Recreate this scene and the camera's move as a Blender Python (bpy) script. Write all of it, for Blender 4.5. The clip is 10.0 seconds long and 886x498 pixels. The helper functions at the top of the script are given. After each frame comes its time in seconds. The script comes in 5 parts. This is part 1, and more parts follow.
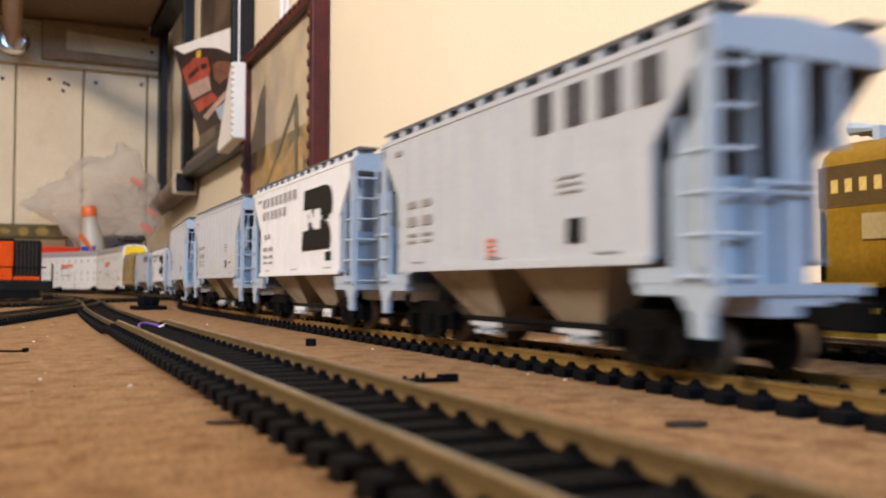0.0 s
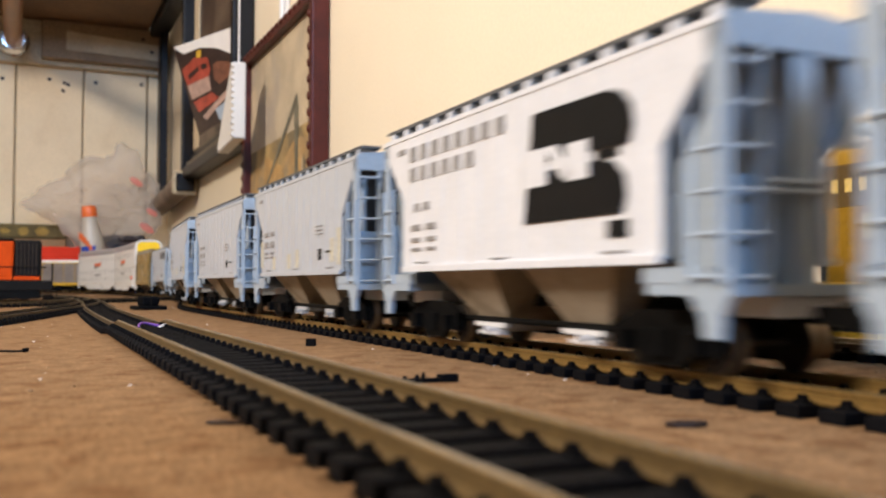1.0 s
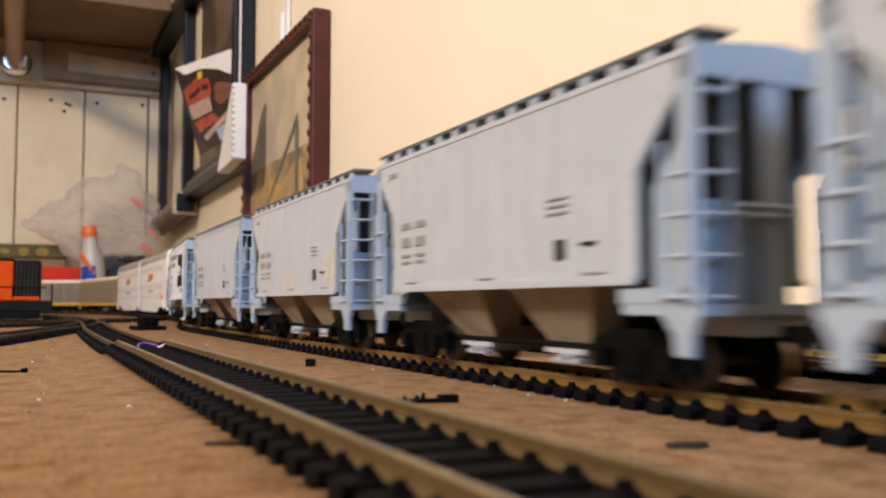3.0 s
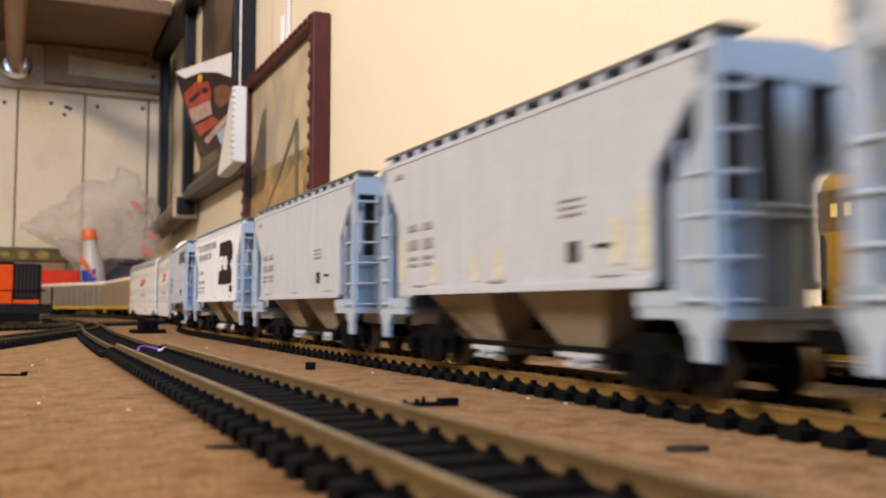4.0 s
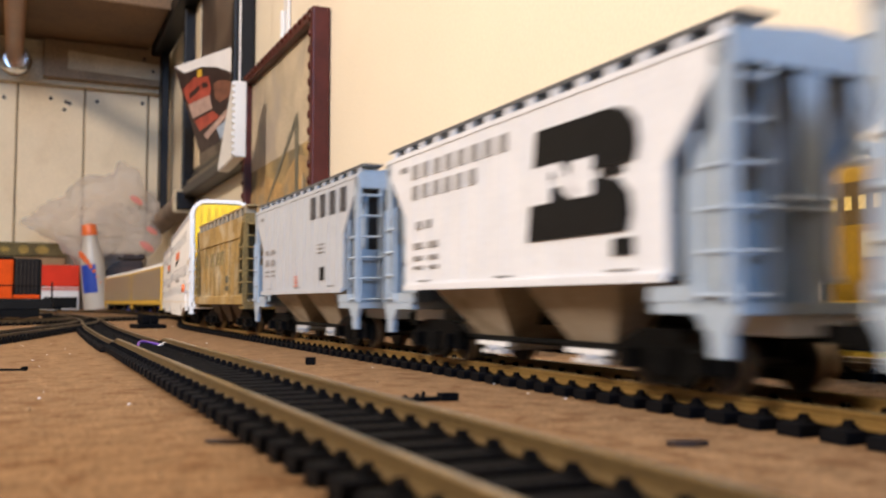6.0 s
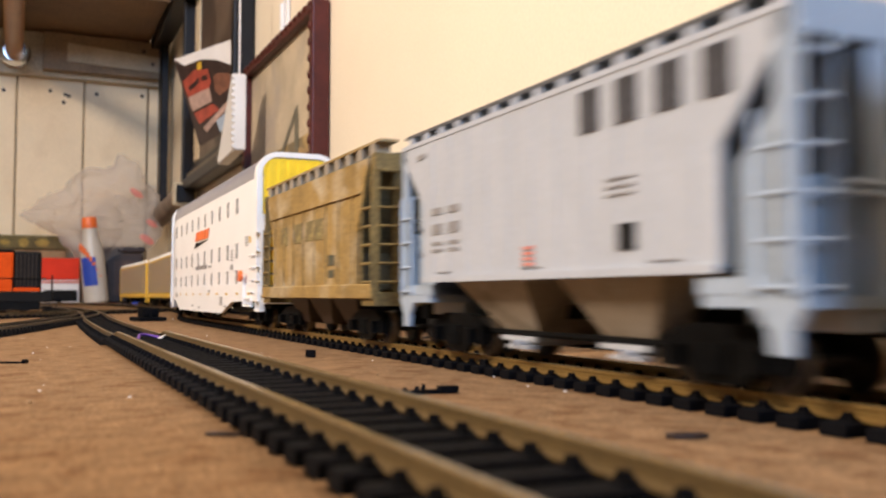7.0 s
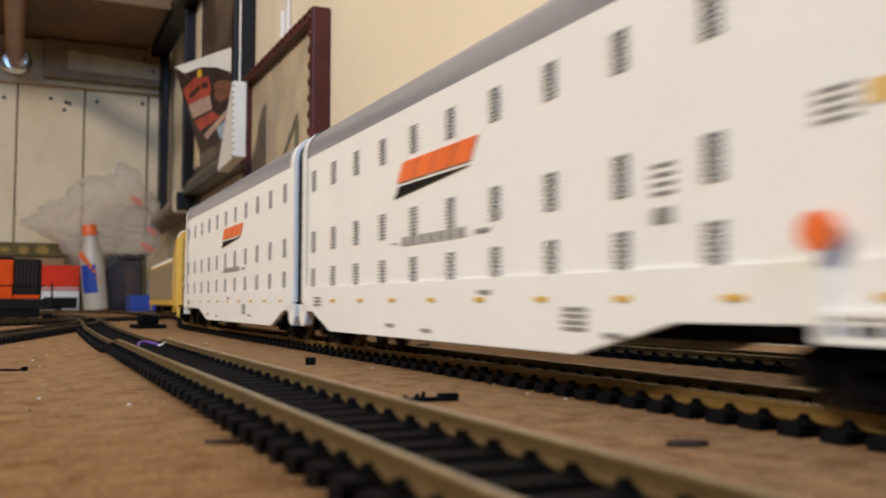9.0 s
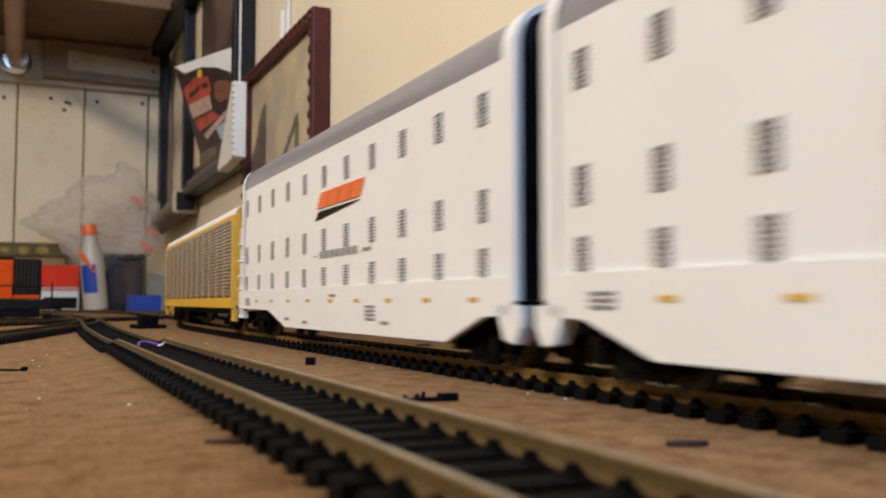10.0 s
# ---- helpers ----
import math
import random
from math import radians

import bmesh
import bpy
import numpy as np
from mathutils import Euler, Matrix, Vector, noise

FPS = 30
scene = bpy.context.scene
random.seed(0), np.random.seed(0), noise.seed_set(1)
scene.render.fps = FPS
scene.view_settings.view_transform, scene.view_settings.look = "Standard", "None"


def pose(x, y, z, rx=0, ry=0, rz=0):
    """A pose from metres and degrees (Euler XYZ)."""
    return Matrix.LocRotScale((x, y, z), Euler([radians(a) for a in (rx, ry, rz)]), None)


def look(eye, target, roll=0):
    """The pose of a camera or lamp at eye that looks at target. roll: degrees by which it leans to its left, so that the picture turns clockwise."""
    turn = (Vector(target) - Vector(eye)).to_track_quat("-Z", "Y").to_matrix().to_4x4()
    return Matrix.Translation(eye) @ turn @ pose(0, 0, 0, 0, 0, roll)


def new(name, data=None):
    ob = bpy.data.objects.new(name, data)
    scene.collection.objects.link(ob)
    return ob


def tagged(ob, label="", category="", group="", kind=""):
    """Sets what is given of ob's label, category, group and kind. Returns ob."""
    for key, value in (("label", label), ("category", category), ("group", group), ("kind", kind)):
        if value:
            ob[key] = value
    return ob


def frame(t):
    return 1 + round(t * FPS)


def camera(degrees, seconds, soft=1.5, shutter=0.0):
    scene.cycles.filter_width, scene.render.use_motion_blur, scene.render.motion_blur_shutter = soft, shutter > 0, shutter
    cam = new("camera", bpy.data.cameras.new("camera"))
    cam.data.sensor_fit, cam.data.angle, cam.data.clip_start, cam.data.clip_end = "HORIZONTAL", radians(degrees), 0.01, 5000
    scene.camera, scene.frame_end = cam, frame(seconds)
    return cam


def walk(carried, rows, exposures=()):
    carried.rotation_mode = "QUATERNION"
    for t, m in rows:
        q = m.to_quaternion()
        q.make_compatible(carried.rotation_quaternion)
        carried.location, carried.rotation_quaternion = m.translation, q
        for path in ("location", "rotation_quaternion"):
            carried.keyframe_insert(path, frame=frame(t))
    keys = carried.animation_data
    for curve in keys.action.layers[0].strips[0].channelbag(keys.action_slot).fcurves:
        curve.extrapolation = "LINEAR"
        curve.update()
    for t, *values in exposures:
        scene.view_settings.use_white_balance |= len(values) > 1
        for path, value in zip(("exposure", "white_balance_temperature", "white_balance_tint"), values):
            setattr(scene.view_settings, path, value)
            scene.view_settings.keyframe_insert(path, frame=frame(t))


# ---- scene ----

# ---------------------------------------------------------------- camera
F = 1600.0                       # focal length in picture widths of 1568
EYE = Vector((0.0, 0.0, 0.0187))
HEADING = 24.64                  # degrees to the east of the line of the track
cam = camera(2 * math.degrees(math.atan(784 / F)), 10.0, soft=1.9, shutter=0.8)
cam.data.dof.use_dof, cam.data.dof.focus_distance, cam.data.dof.aperture_fstop = True, 0.31, 32.0


def aimed(level):
    """The camera's pose when the horizon lies so many units under the middle."""
    return pose(*EYE, 90 + math.degrees(math.atan(level / F)), 0, -HEADING)


NOD = [(0, 62), (0.5, 63.5), (1.0, 62), (1.5, 73), (2.0, 83), (2.5, 91), (4.0, 103.5), (4.5, 99), (5.0, 99), (5.5, 99),
       (7.0, 82), (7.5, 82), (8.0, 90), (8.5, 92), (9.0, 95), (9.5, 96), (10.0, 95)]
walk(cam, [(t, aimed(v)) for t, v in NOD], exposures=[(0, -0.17, 6200, 9), (1.0, -0.12, 6100, 7), (1.5, -0.20, 6450, 11), (2.5, -0.26, 6350, 11), (4.0, -0.18, 6200, 9), (5.5, -0.14, 6150, 9),
                                                 (7.5, -0.11, 6400, 11), (8.2, -0.30, 6050, 6), (9.0, -0.66, 6000, 4), (10.0, -0.66, 6000, 4)])

# ---------------------------------------------------------------- light
world = bpy.data.worlds.new("world")
scene.world = world
world.use_nodes = True
world.node_tree.nodes["Background"].inputs["Color"].default_value = (1.0, 0.8, 0.6, 1)
world.node_tree.nodes["Background"].inputs["Strength"].default_value = 0.004


def area(name, m, w, h, watts, colour):
    d = bpy.data.lights.new(name, "AREA")
    d.shape, d.size, d.size_y, d.energy, d.color = "RECTANGLE", w, h, watts, colour
    o = new(name, d)
    o.matrix_world = m
    return o


LAMP = Vector((-1.32, 0.05, 1.15))
area("floor_lamp_light", look(LAMP + Vector((0.13, 0.04, 0)), (0.1, 0.5, 0.1)), 0.24, 0.24, 50, (1.0, 0.82, 0.68))
area("window_light", look((-0.45, -2.42, 1.30), (0.1, 0.3, 0.1)), 0.9, 0.66, 72, (0.40, 0.62, 1.0))

# ---------------------------------------------------------------- materials


def mat(name, base, rough=0.6, metal=0.0, vary=0.12, scale=60.0, bump=0.1, fine=900.0, second=None, stain=0.0, spec=0.5, trans=0.0):
    """A surface with broad patches, fine grain and relief. second: the colour of its stains."""
    m = bpy.data.materials.new(name)
    m.use_nodes = True
    nt = m.node_tree
    b = nt.nodes["Principled BSDF"]
    tc = nt.nodes.new("ShaderNodeTexCoord")
    n1 = nt.nodes.new("ShaderNodeTexNoise")
    n1.inputs["Scale"].default_value, n1.inputs["Detail"].default_value = scale, 5
    n2 = nt.nodes.new("ShaderNodeTexNoise")
    n2.inputs["Scale"].default_value, n2.inputs["Detail"].default_value = fine, 3
    for n in (n1, n2):
        nt.links.new(tc.outputs["Object"], n.inputs["Vector"])
    r = nt.nodes.new("ShaderNodeValToRGB")
    r.color_ramp.elements[0].position, r.color_ramp.elements[1].position = 0.3, 0.7
    r.color_ramp.elements[0].color = (*[c * (1 - vary) for c in base], 1)
    r.color_ramp.elements[1].color = (*[min(1, c * (1 + vary)) for c in base], 1)
    nt.links.new(n1.outputs["Fac"], r.inputs["Fac"])
    col = r.outputs["Color"]
    if second:
        n3 = nt.nodes.new("ShaderNodeTexNoise")
        n3.inputs["Scale"].default_value, n3.inputs["Detail"].default_value = scale * 0.7, 7
        n3.inputs["Distortion"].default_value = 0.6
        nt.links.new(tc.outputs["Object"], n3.inputs["Vector"])
        r3 = nt.nodes.new("ShaderNodeValToRGB")
        r3.color_ramp.elements[0].position, r3.color_ramp.elements[1].position = 0.52 - stain * 0.2, 0.66
        r3.color_ramp.elements[0].color, r3.color_ramp.elements[1].color = (0, 0, 0, 1), (1, 1, 1, 1)
        nt.links.new(n3.outputs["Fac"], r3.inputs["Fac"])
        mix = nt.nodes.new("ShaderNodeMix")
        mix.data_type = "RGBA"
        mix.inputs[7].default_value = (*second, 1)
        nt.links.new(col, mix.inputs[6])
        nt.links.new(r3.outputs["Color"], mix.inputs[0])
        col = mix.outputs[2]
    mul = nt.nodes.new("ShaderNodeMix")
    mul.data_type, mul.blend_type = "RGBA", "MULTIPLY"
    mul.inputs[0].default_value = 1.0
    grain = nt.nodes.new("ShaderNodeMapRange")
    grain.inputs["From Min"].default_value, grain.inputs["From Max"].default_value = 0.35, 0.65
    grain.inputs["To Min"].default_value, grain.inputs["To Max"].default_value = 1.0 - min(0.6, vary * 1.6), 1.0
    nt.links.new(col, mul.inputs[6])
    nt.links.new(n2.outputs["Fac"], grain.inputs["Value"])
    nt.links.new(grain.outputs["Result"], mul.inputs[7])
    nt.links.new(mul.outputs[2], b.inputs["Base Color"])
    bp = nt.nodes.new("ShaderNodeBump")
    bp.inputs["Strength"].default_value, bp.inputs["Distance"].default_value = bump, 0.0006
    nt.links.new(n2.outputs["Fac"], bp.inputs["Height"])
    nt.links.new(bp.outputs["Normal"], b.inputs["Normal"])
    b.inputs["Roughness"].default_value, b.inputs["Metallic"].default_value = rough, metal
    b.inputs["Specular IOR Level"].default_value = spec
    b.inputs["Transmission Weight"].default_value = trans
    return m


BOARD = mat("tan_fibreboard", (0.270, 0.162, 0.082), 0.85, vary=0.22, scale=190, bump=1.0, fine=1100, second=(0.190, 0.102, 0.047), spec=0.06)
WALL = mat("cream_paint", (0.81, 0.71, 0.535), 0.6, vary=0.03, scale=6, bump=0.15, fine=350, spec=0.3)
PLANK = mat("cream_planks", (0.77, 0.635, 0.43), 0.55, vary=0.035, scale=14, bump=0.15, fine=220, second=(0.72, 0.58, 0.38), spec=0.2)
BLOCKWOOD = mat("browned_block_wood", (0.30, 0.20, 0.11), 0.7, vary=0.2, scale=14, bump=0.2, fine=220)
PLY = mat("brown_plywood", (0.20, 0.115, 0.055), 0.7, vary=0.2, scale=9, bump=0.2, fine=200)
BEAM = mat("pale_softwood", (0.52, 0.42, 0.27), 0.6, vary=0.15, scale=12, bump=0.2, fine=250)
PINE = mat("varnished_pine", (0.36, 0.16, 0.045), 0.35, vary=0.15, scale=25, bump=0.1)
CHROME = mat("chrome", (0.8, 0.8, 0.8), 0.15, metal=1.0, vary=0.02)
BRASS = mat("tarnished_brass_rail", (0.25, 0.155, 0.045), 0.45, metal=0.45, vary=0.10, scale=60, bump=0.08)
TARNISH = mat("dull_siding_rail", (0.125, 0.080, 0.027), 0.6, metal=0.2, vary=0.15, scale=60, bump=0.08)
HEAD = mat("worn_rail_head", (0.50, 0.38, 0.20), 0.25, metal=0.9, vary=0.2, scale=160)
DARKRAIL = mat("dull_dark_rail", (0.16, 0.115, 0.06), 0.45, metal=0.6, vary=0.25, scale=120, second=(0.08, 0.06, 0.03))
TIE = mat("black_plastic_tie", (0.005, 0.005, 0.006), 0.75, vary=0.3, scale=200, bump=0.3, spec=0.05)
BLACK = mat("black_truck_plastic", (0.004, 0.004, 0.004), 0.6, vary=0.3, scale=300, bump=0.2, spec=0.08)
STEEL = mat("wheel_tread_steel", (0.06, 0.055, 0.05), 0.4, metal=0.6, vary=0.2, scale=400)
GREY = mat("pale_grey_car_paint", (0.43, 0.455, 0.485), 0.42, vary=0.04, scale=90, bump=0.05, second=(0.42, 0.445, 0.475))
WHITE = mat("white_car_paint", (0.67, 0.68, 0.70), 0.4, vary=0.04, scale=90, bump=0.05, second=(0.65, 0.66, 0.68))
# The cool light on the car ends is put into this bluer grey.
GREYEND = mat("end_grey_cool_lit", (0.34, 0.405, 0.475), 0.42, vary=0.05, scale=90, bump=0.05)
# Darker than the side paint: shade under the cars is put into this beige.
BEIGE = mat("shaded_bay_beige", (0.33, 0.28, 0.21), 0.5, vary=0.08, scale=90, bump=0.05, second=(0.20, 0.165, 0.115), spec=0.2)
# Far darker than the car paint: shade inside the ends is put in.
SHADE = mat("slope_sheet_shade", (0.042, 0.045, 0.052), 0.5, vary=0.1, scale=90)
WALK = mat("roof_walk_grey", (0.10, 0.10, 0.10), 0.6, vary=0.2, scale=200)
INK = mat("black_lettering", (0.010, 0.010, 0.010), 0.55, vary=0.1, scale=300, spec=0.12)
INKGREY = mat("worn_black_lettering", (0.07, 0.07, 0.075), 0.5, vary=0.25, scale=300, spec=0.2)
INKSOFT = mat("faded_lettering", (0.28, 0.27, 0.26), 0.5, vary=0.2, scale=300)
REDINK = mat("red_lettering", (0.65, 0.22, 0.16), 0.5, vary=0.2, scale=300)
PATCH = mat("yellow_patch", (0.56, 0.525, 0.40), 0.5, vary=0.15, scale=200)
RUST = mat("weathered_ochre_paint", (0.33, 0.210, 0.060), 0.7, vary=0.20, scale=75, bump=0.15, second=(0.48, 0.385, 0.235), stain=0.2)
RUSTDARK = mat("weathered_ochre_frame", (0.23, 0.155, 0.045), 0.65, vary=0.3, scale=70, bump=0.2, second=(0.11, 0.08, 0.03))
# Shade under the ochre roof walk and behind its ladders, put into colour.
OLIVE = mat("dark_olive", (0.09, 0.085, 0.05), 0.6, vary=0.2, scale=80)
FADED = mat("faded_ochre_marks", (0.22, 0.17, 0.07), 0.7, vary=0.4, scale=160, second=(0.40, 0.30, 0.10), stain=0.4)
# Near black: the shade in the gap between units is put into it.
DIAPH = mat("diaphragm_gap_shade", (0.008, 0.010, 0.016), 0.7, spec=0.1)
RACK = mat("white_autorack_paint", (0.80, 0.795, 0.77), 0.38, vary=0.02, scale=50, bump=0.03)
NICKEL = mat("bright_wheel_tread", (0.38, 0.30, 0.21), 0.4, metal=0.8, vary=0.1, scale=300)
RACKROOF = mat("silver_autorack_roof", (0.40, 0.40, 0.45), 0.30, metal=0.5, vary=0.06, scale=80)
VENT = mat("dark_vent", (0.33, 0.33, 0.33), 0.6, vary=0.2, scale=300)
DOORYEL = mat("bright_yellow_door", (0.95, 0.66, 0.004), 0.45, vary=0.05, scale=70, bump=0.05)
YEL = mat("yellow_car_paint", (0.66, 0.40, 0.03), 0.45, vary=0.08, scale=70, bump=0.05, second=(0.60, 0.36, 0.03))
LOUVRE = mat("galvanised_louvre", (0.46, 0.42, 0.40), 0.4, metal=0.5, vary=0.12, scale=120)
ORANGE = mat("orange_paint", (0.80, 0.16, 0.03), 0.42, vary=0.06, scale=90)
BLACKPAINT = mat("black_loco_paint", (0.007, 0.006, 0.005), 0.6, vary=0.2, scale=90, spec=0.12)
MAHOG = mat("mahogany_frame", (0.085, 0.016, 0.010), 0.4, vary=0.3, scale=40, bump=0.2, spec=0.25)
DARKFRAME = mat("black_frame", (0.008, 0.006, 0.005), 0.4, vary=0.3, scale=40, bump=0.1, spec=0.25)
PAPER = mat("white_paper", (0.75, 0.72, 0.68), 0.5, vary=0.04, scale=30)
PLASTIC = mat("white_box_plastic", (0.70, 0.68, 0.64), 0.4, vary=0.03, scale=30)
GLUE = mat("milky_bottle", (0.52, 0.47, 0.39), 0.35, vary=0.05, scale=20)
BLUE = mat("blue_label", (0.02, 0.06, 0.38), 0.4, vary=0.1, scale=60)
DARKBROWN = mat("dark_brown_tin", (0.030, 0.013, 0.007), 0.5, vary=0.3, scale=30)
CARD = mat("brown_cardboard", (0.30, 0.19, 0.09), 0.8, vary=0.15, scale=25)
GREENISH = mat("olive_scenery", (0.15, 0.12, 0.045), 0.9, vary=0.3, scale=40, bump=0.5)
STRAW = mat("straw_scenery", (0.36, 0.25, 0.06), 0.9, vary=0.3, scale=40, bump=0.5)
CARPET = mat("brown_carpet", (0.16, 0.11, 0.08), 0.95, vary=0.2, scale=8, bump=0.4, fine=120)
CEIL = mat("white_ceiling", (0.74, 0.70, 0.62), 0.8, vary=0.03, scale=4)
WIRE = mat("purple_wire", (0.14, 0.05, 0.28), 0.4, vary=0.1)


def art():
    """A painted landscape: amber field, grey sky, dark tower shape."""
    m = mat("landscape_print", (0.50, 0.35, 0.15), 0.6, vary=0.30, scale=22, bump=0.02, second=(0.24, 0.19, 0.11), stain=0.3, spec=0.15)
    return m


ART = art()
DARKART = mat("dark_print", (0.10, 0.065, 0.045), 0.45, vary=0.5, scale=7, second=(0.22, 0.16, 0.11), bump=0.02)


def film_mat():
    m = bpy.data.materials.new("thin_bag_film")
    m.use_nodes = True
    nt = m.node_tree
    b = nt.nodes["Principled BSDF"]
    b.inputs["Base Color"].default_value = (0.93, 0.86, 0.80, 1)
    b.inputs["Roughness"].default_value = 0.3
    tr = nt.nodes.new("ShaderNodeBsdfTransparent")
    tl = nt.nodes.new("ShaderNodeBsdfTranslucent")
    tl.inputs["Color"].default_value = (0.95, 0.87, 0.80, 1)
    m1, m2 = nt.nodes.new("ShaderNodeMixShader"), nt.nodes.new("ShaderNodeMixShader")
    m1.inputs[0].default_value, m2.inputs[0].default_value = 0.45, 0.68
    n = nt.nodes.new("ShaderNodeTexNoise")
    n.inputs["Scale"].default_value, n.inputs["Detail"].default_value, n.inputs["Distortion"].default_value = 22, 6, 1.2
    bp = nt.nodes.new("ShaderNodeBump")
    bp.inputs["Strength"].default_value, bp.inputs["Distance"].default_value = 0.9, 0.01
    nt.links.new(n.outputs["Fac"], bp.inputs["Height"])
    nt.links.new(bp.outputs["Normal"], b.inputs["Normal"])
    nt.links.new(b.outputs[0], m1.inputs[1])
    nt.links.new(tl.outputs[0], m1.inputs[2])
    nt.links.new(m1.outputs[0], m2.inputs[1])
    nt.links.new(tr.outputs[0], m2.inputs[2])
    nt.links.new(m2.outputs[0], nt.nodes["Material Output"].inputs["Surface"])
    return m


FILM = film_mat()
GLOW = bpy.data.materials.new("lit_globe")
GLOW.use_nodes = True
GLOW.node_tree.nodes["Principled BSDF"].inputs["Emission Color"].default_value = (1.0, 0.75, 0.45, 1)
GLOW.node_tree.nodes["Principled BSDF"].inputs["Emission Strength"].default_value = 6.0
DAY = bpy.data.materials.new("daylit_pane")
DAY.use_nodes = True
DAY.node_tree.nodes["Principled BSDF"].inputs["Emission Color"].default_value = (0.6, 0.8, 1.0, 1)
DAY.node_tree.nodes["Principled BSDF"].inputs["Emission Strength"].default_value = 1.5

# ---------------------------------------------------------------- mesh helpers


def box(bm, x0, x1, y0, y1, z0, z1):
    v = [bm.verts.new(p) for p in ((x0, y0, z0), (x1, y0, z0), (x1, y1, z0), (x0, y1, z0), (x0, y0, z1), (x1, y0, z1), (x1, y1, z1), (x0, y1, z1))]
    for f in ((3, 2, 1, 0), (4, 5, 6, 7), (0, 1, 5, 4), (1, 2, 6, 5), (2, 3, 7, 6), (3, 0, 4, 7)):
        bm.faces.new([v[i] for i in f])
    return bm


def bevelled(bm, w, seg=2):
    bmesh.ops.bevel(bm, geom=bm.edges[:], offset=w, segments=seg, affect="EDGES", profile=0.6)
    return bm


def prism(bm, poly, axis, a, b):
    """poly: a closed outline in the other two axes, in order; swept from a to b along the axis."""
    def at(p, h):
        return {"x": (h, p[0], p[1]), "y": (p[0], h, p[1]), "z": (p[0], p[1], h)}[axis]
    lo, hi = [bm.verts.new(at(p, a)) for p in poly], [bm.verts.new(at(p, b)) for p in poly]
    n = len(poly)
    bm.faces.new(lo[::-1]), bm.faces.new(hi)
    for i in range(n):
        bm.faces.new((lo[i], lo[(i + 1) % n], hi[(i + 1) % n], hi[i]))
    return bm


def rod(bm, p, q, r, n=8, r2=None):
    p, q = Vector(p), Vector(q)
    turn = (q - p).to_track_quat("Z", "Y").to_matrix()
    r2 = r if r2 is None else r2
    a = [bm.verts.new(p + turn @ Vector((r * math.cos(k * 2 * math.pi / n), r * math.sin(k * 2 * math.pi / n), 0))) for k in range(n)]
    b = [bm.verts.new(q + turn @ Vector((r2 * math.cos(k * 2 * math.pi / n), r2 * math.sin(k * 2 * math.pi / n), 0))) for k in range(n)]
    bm.faces.new(a[::-1]), bm.faces.new(b)
    for k in range(n):
        bm.faces.new((a[k], a[(k + 1) % n], b[(k + 1) % n], b[k]))
    return bm


def lathe(bm, profile, n=20, m=None):
    rings = []
    for r, z in profile:
        rings.append([bm.verts.new((r * math.cos(k * 2 * math.pi / n), r * math.sin(k * 2 * math.pi / n), z)) for k in range(n)])
    for i in range(len(rings) - 1):
        for k in range(n):
            bm.faces.new((rings[i][k], rings[i][(k + 1) % n], rings[i + 1][(k + 1) % n], rings[i + 1][k]))
    bm.faces.new(rings[0][::-1]), bm.faces.new(rings[-1])
    if m:
        bmesh.ops.transform(bm, matrix=m, verts=bm.verts[:])
    return bm


def mesh_of(name, bm, material, smooth=False):
    bmesh.ops.recalc_face_normals(bm, faces=bm.faces[:])
    me = bpy.data.meshes.new(name)
    bm.to_mesh(me)
    bm.free()
    me.materials.append(material)
    if smooth:
        for p in me.polygons:
            p.use_smooth = True
        me.set_sharp_from_angle(angle=0.7)
    return me


def part(name, bm, material, parent, label="", smooth=False):
    o = new(name, mesh_of(name, bm, material, smooth))
    o.parent = parent
    return tagged(o, label)


def again(ob, m=None, parent=None):
    """One more object on the same mesh."""
    o = new(ob.name.split(".")[0], ob.data)
    o.parent = parent or ob.parent
    if m:
        o.matrix_basis = m
    return o


def thing(name, label, category, group="", kind="", m=None):
    o = new(name)
    o.empty_display_size = 0.01
    if m:
        o.matrix_basis = m
    return tagged(o, label, category, group, kind)


def solid(name, bm, material, label, category="", kind="", group="", m=None, smooth=False):
    o = new(name, mesh_of(name, bm, material, smooth))
    if m:
        o.matrix_basis = m
    return tagged(o, label, category, group, kind)


def B():
    return bmesh.new()

# ---------------------------------------------------------------- room
WALLX, FARY, TOP = 0.30, 2.25, 1.80
solid("floor", box(B(), -3.2, 0.45, -2.7, 2.4, -0.85, -0.80), CARPET, "brown carpet on the floor of the room", kind="structure")
solid("ceiling", box(B(), -3.2, 0.45, -2.7, 2.4, TOP, TOP + 0.05), CEIL, "off-white painted ceiling", kind="structure")
solid("wall_east", box(B(), WALLX, WALLX + 0.1, -2.6, FARY, -0.8, TOP), WALL, "smooth cream painted wall behind the tracks", kind="structure")
solid("wall_west", box(B(), -3.1, -3.0, -2.6, FARY, -0.8, TOP), WALL, "cream painted wall across the room", kind="structure")
south = B()
for b in ((-3.0, -0.95, -0.8, TOP), (0.05, 0.30, -0.8, TOP), (-0.95, 0.05, -0.8, 0.93), (-0.95, 0.05, 1.67, TOP)):
    box(south, b[0], b[1], -2.6, -2.5, b[2], b[3])
solid("wall_south", south, WALL, "cream painted wall with a window opening", kind="structure")
win = thing("window_1", "white framed window with pale daylight", "window", kind="structure", m=pose(-0.45, -2.55, 1.30))
fr = B()
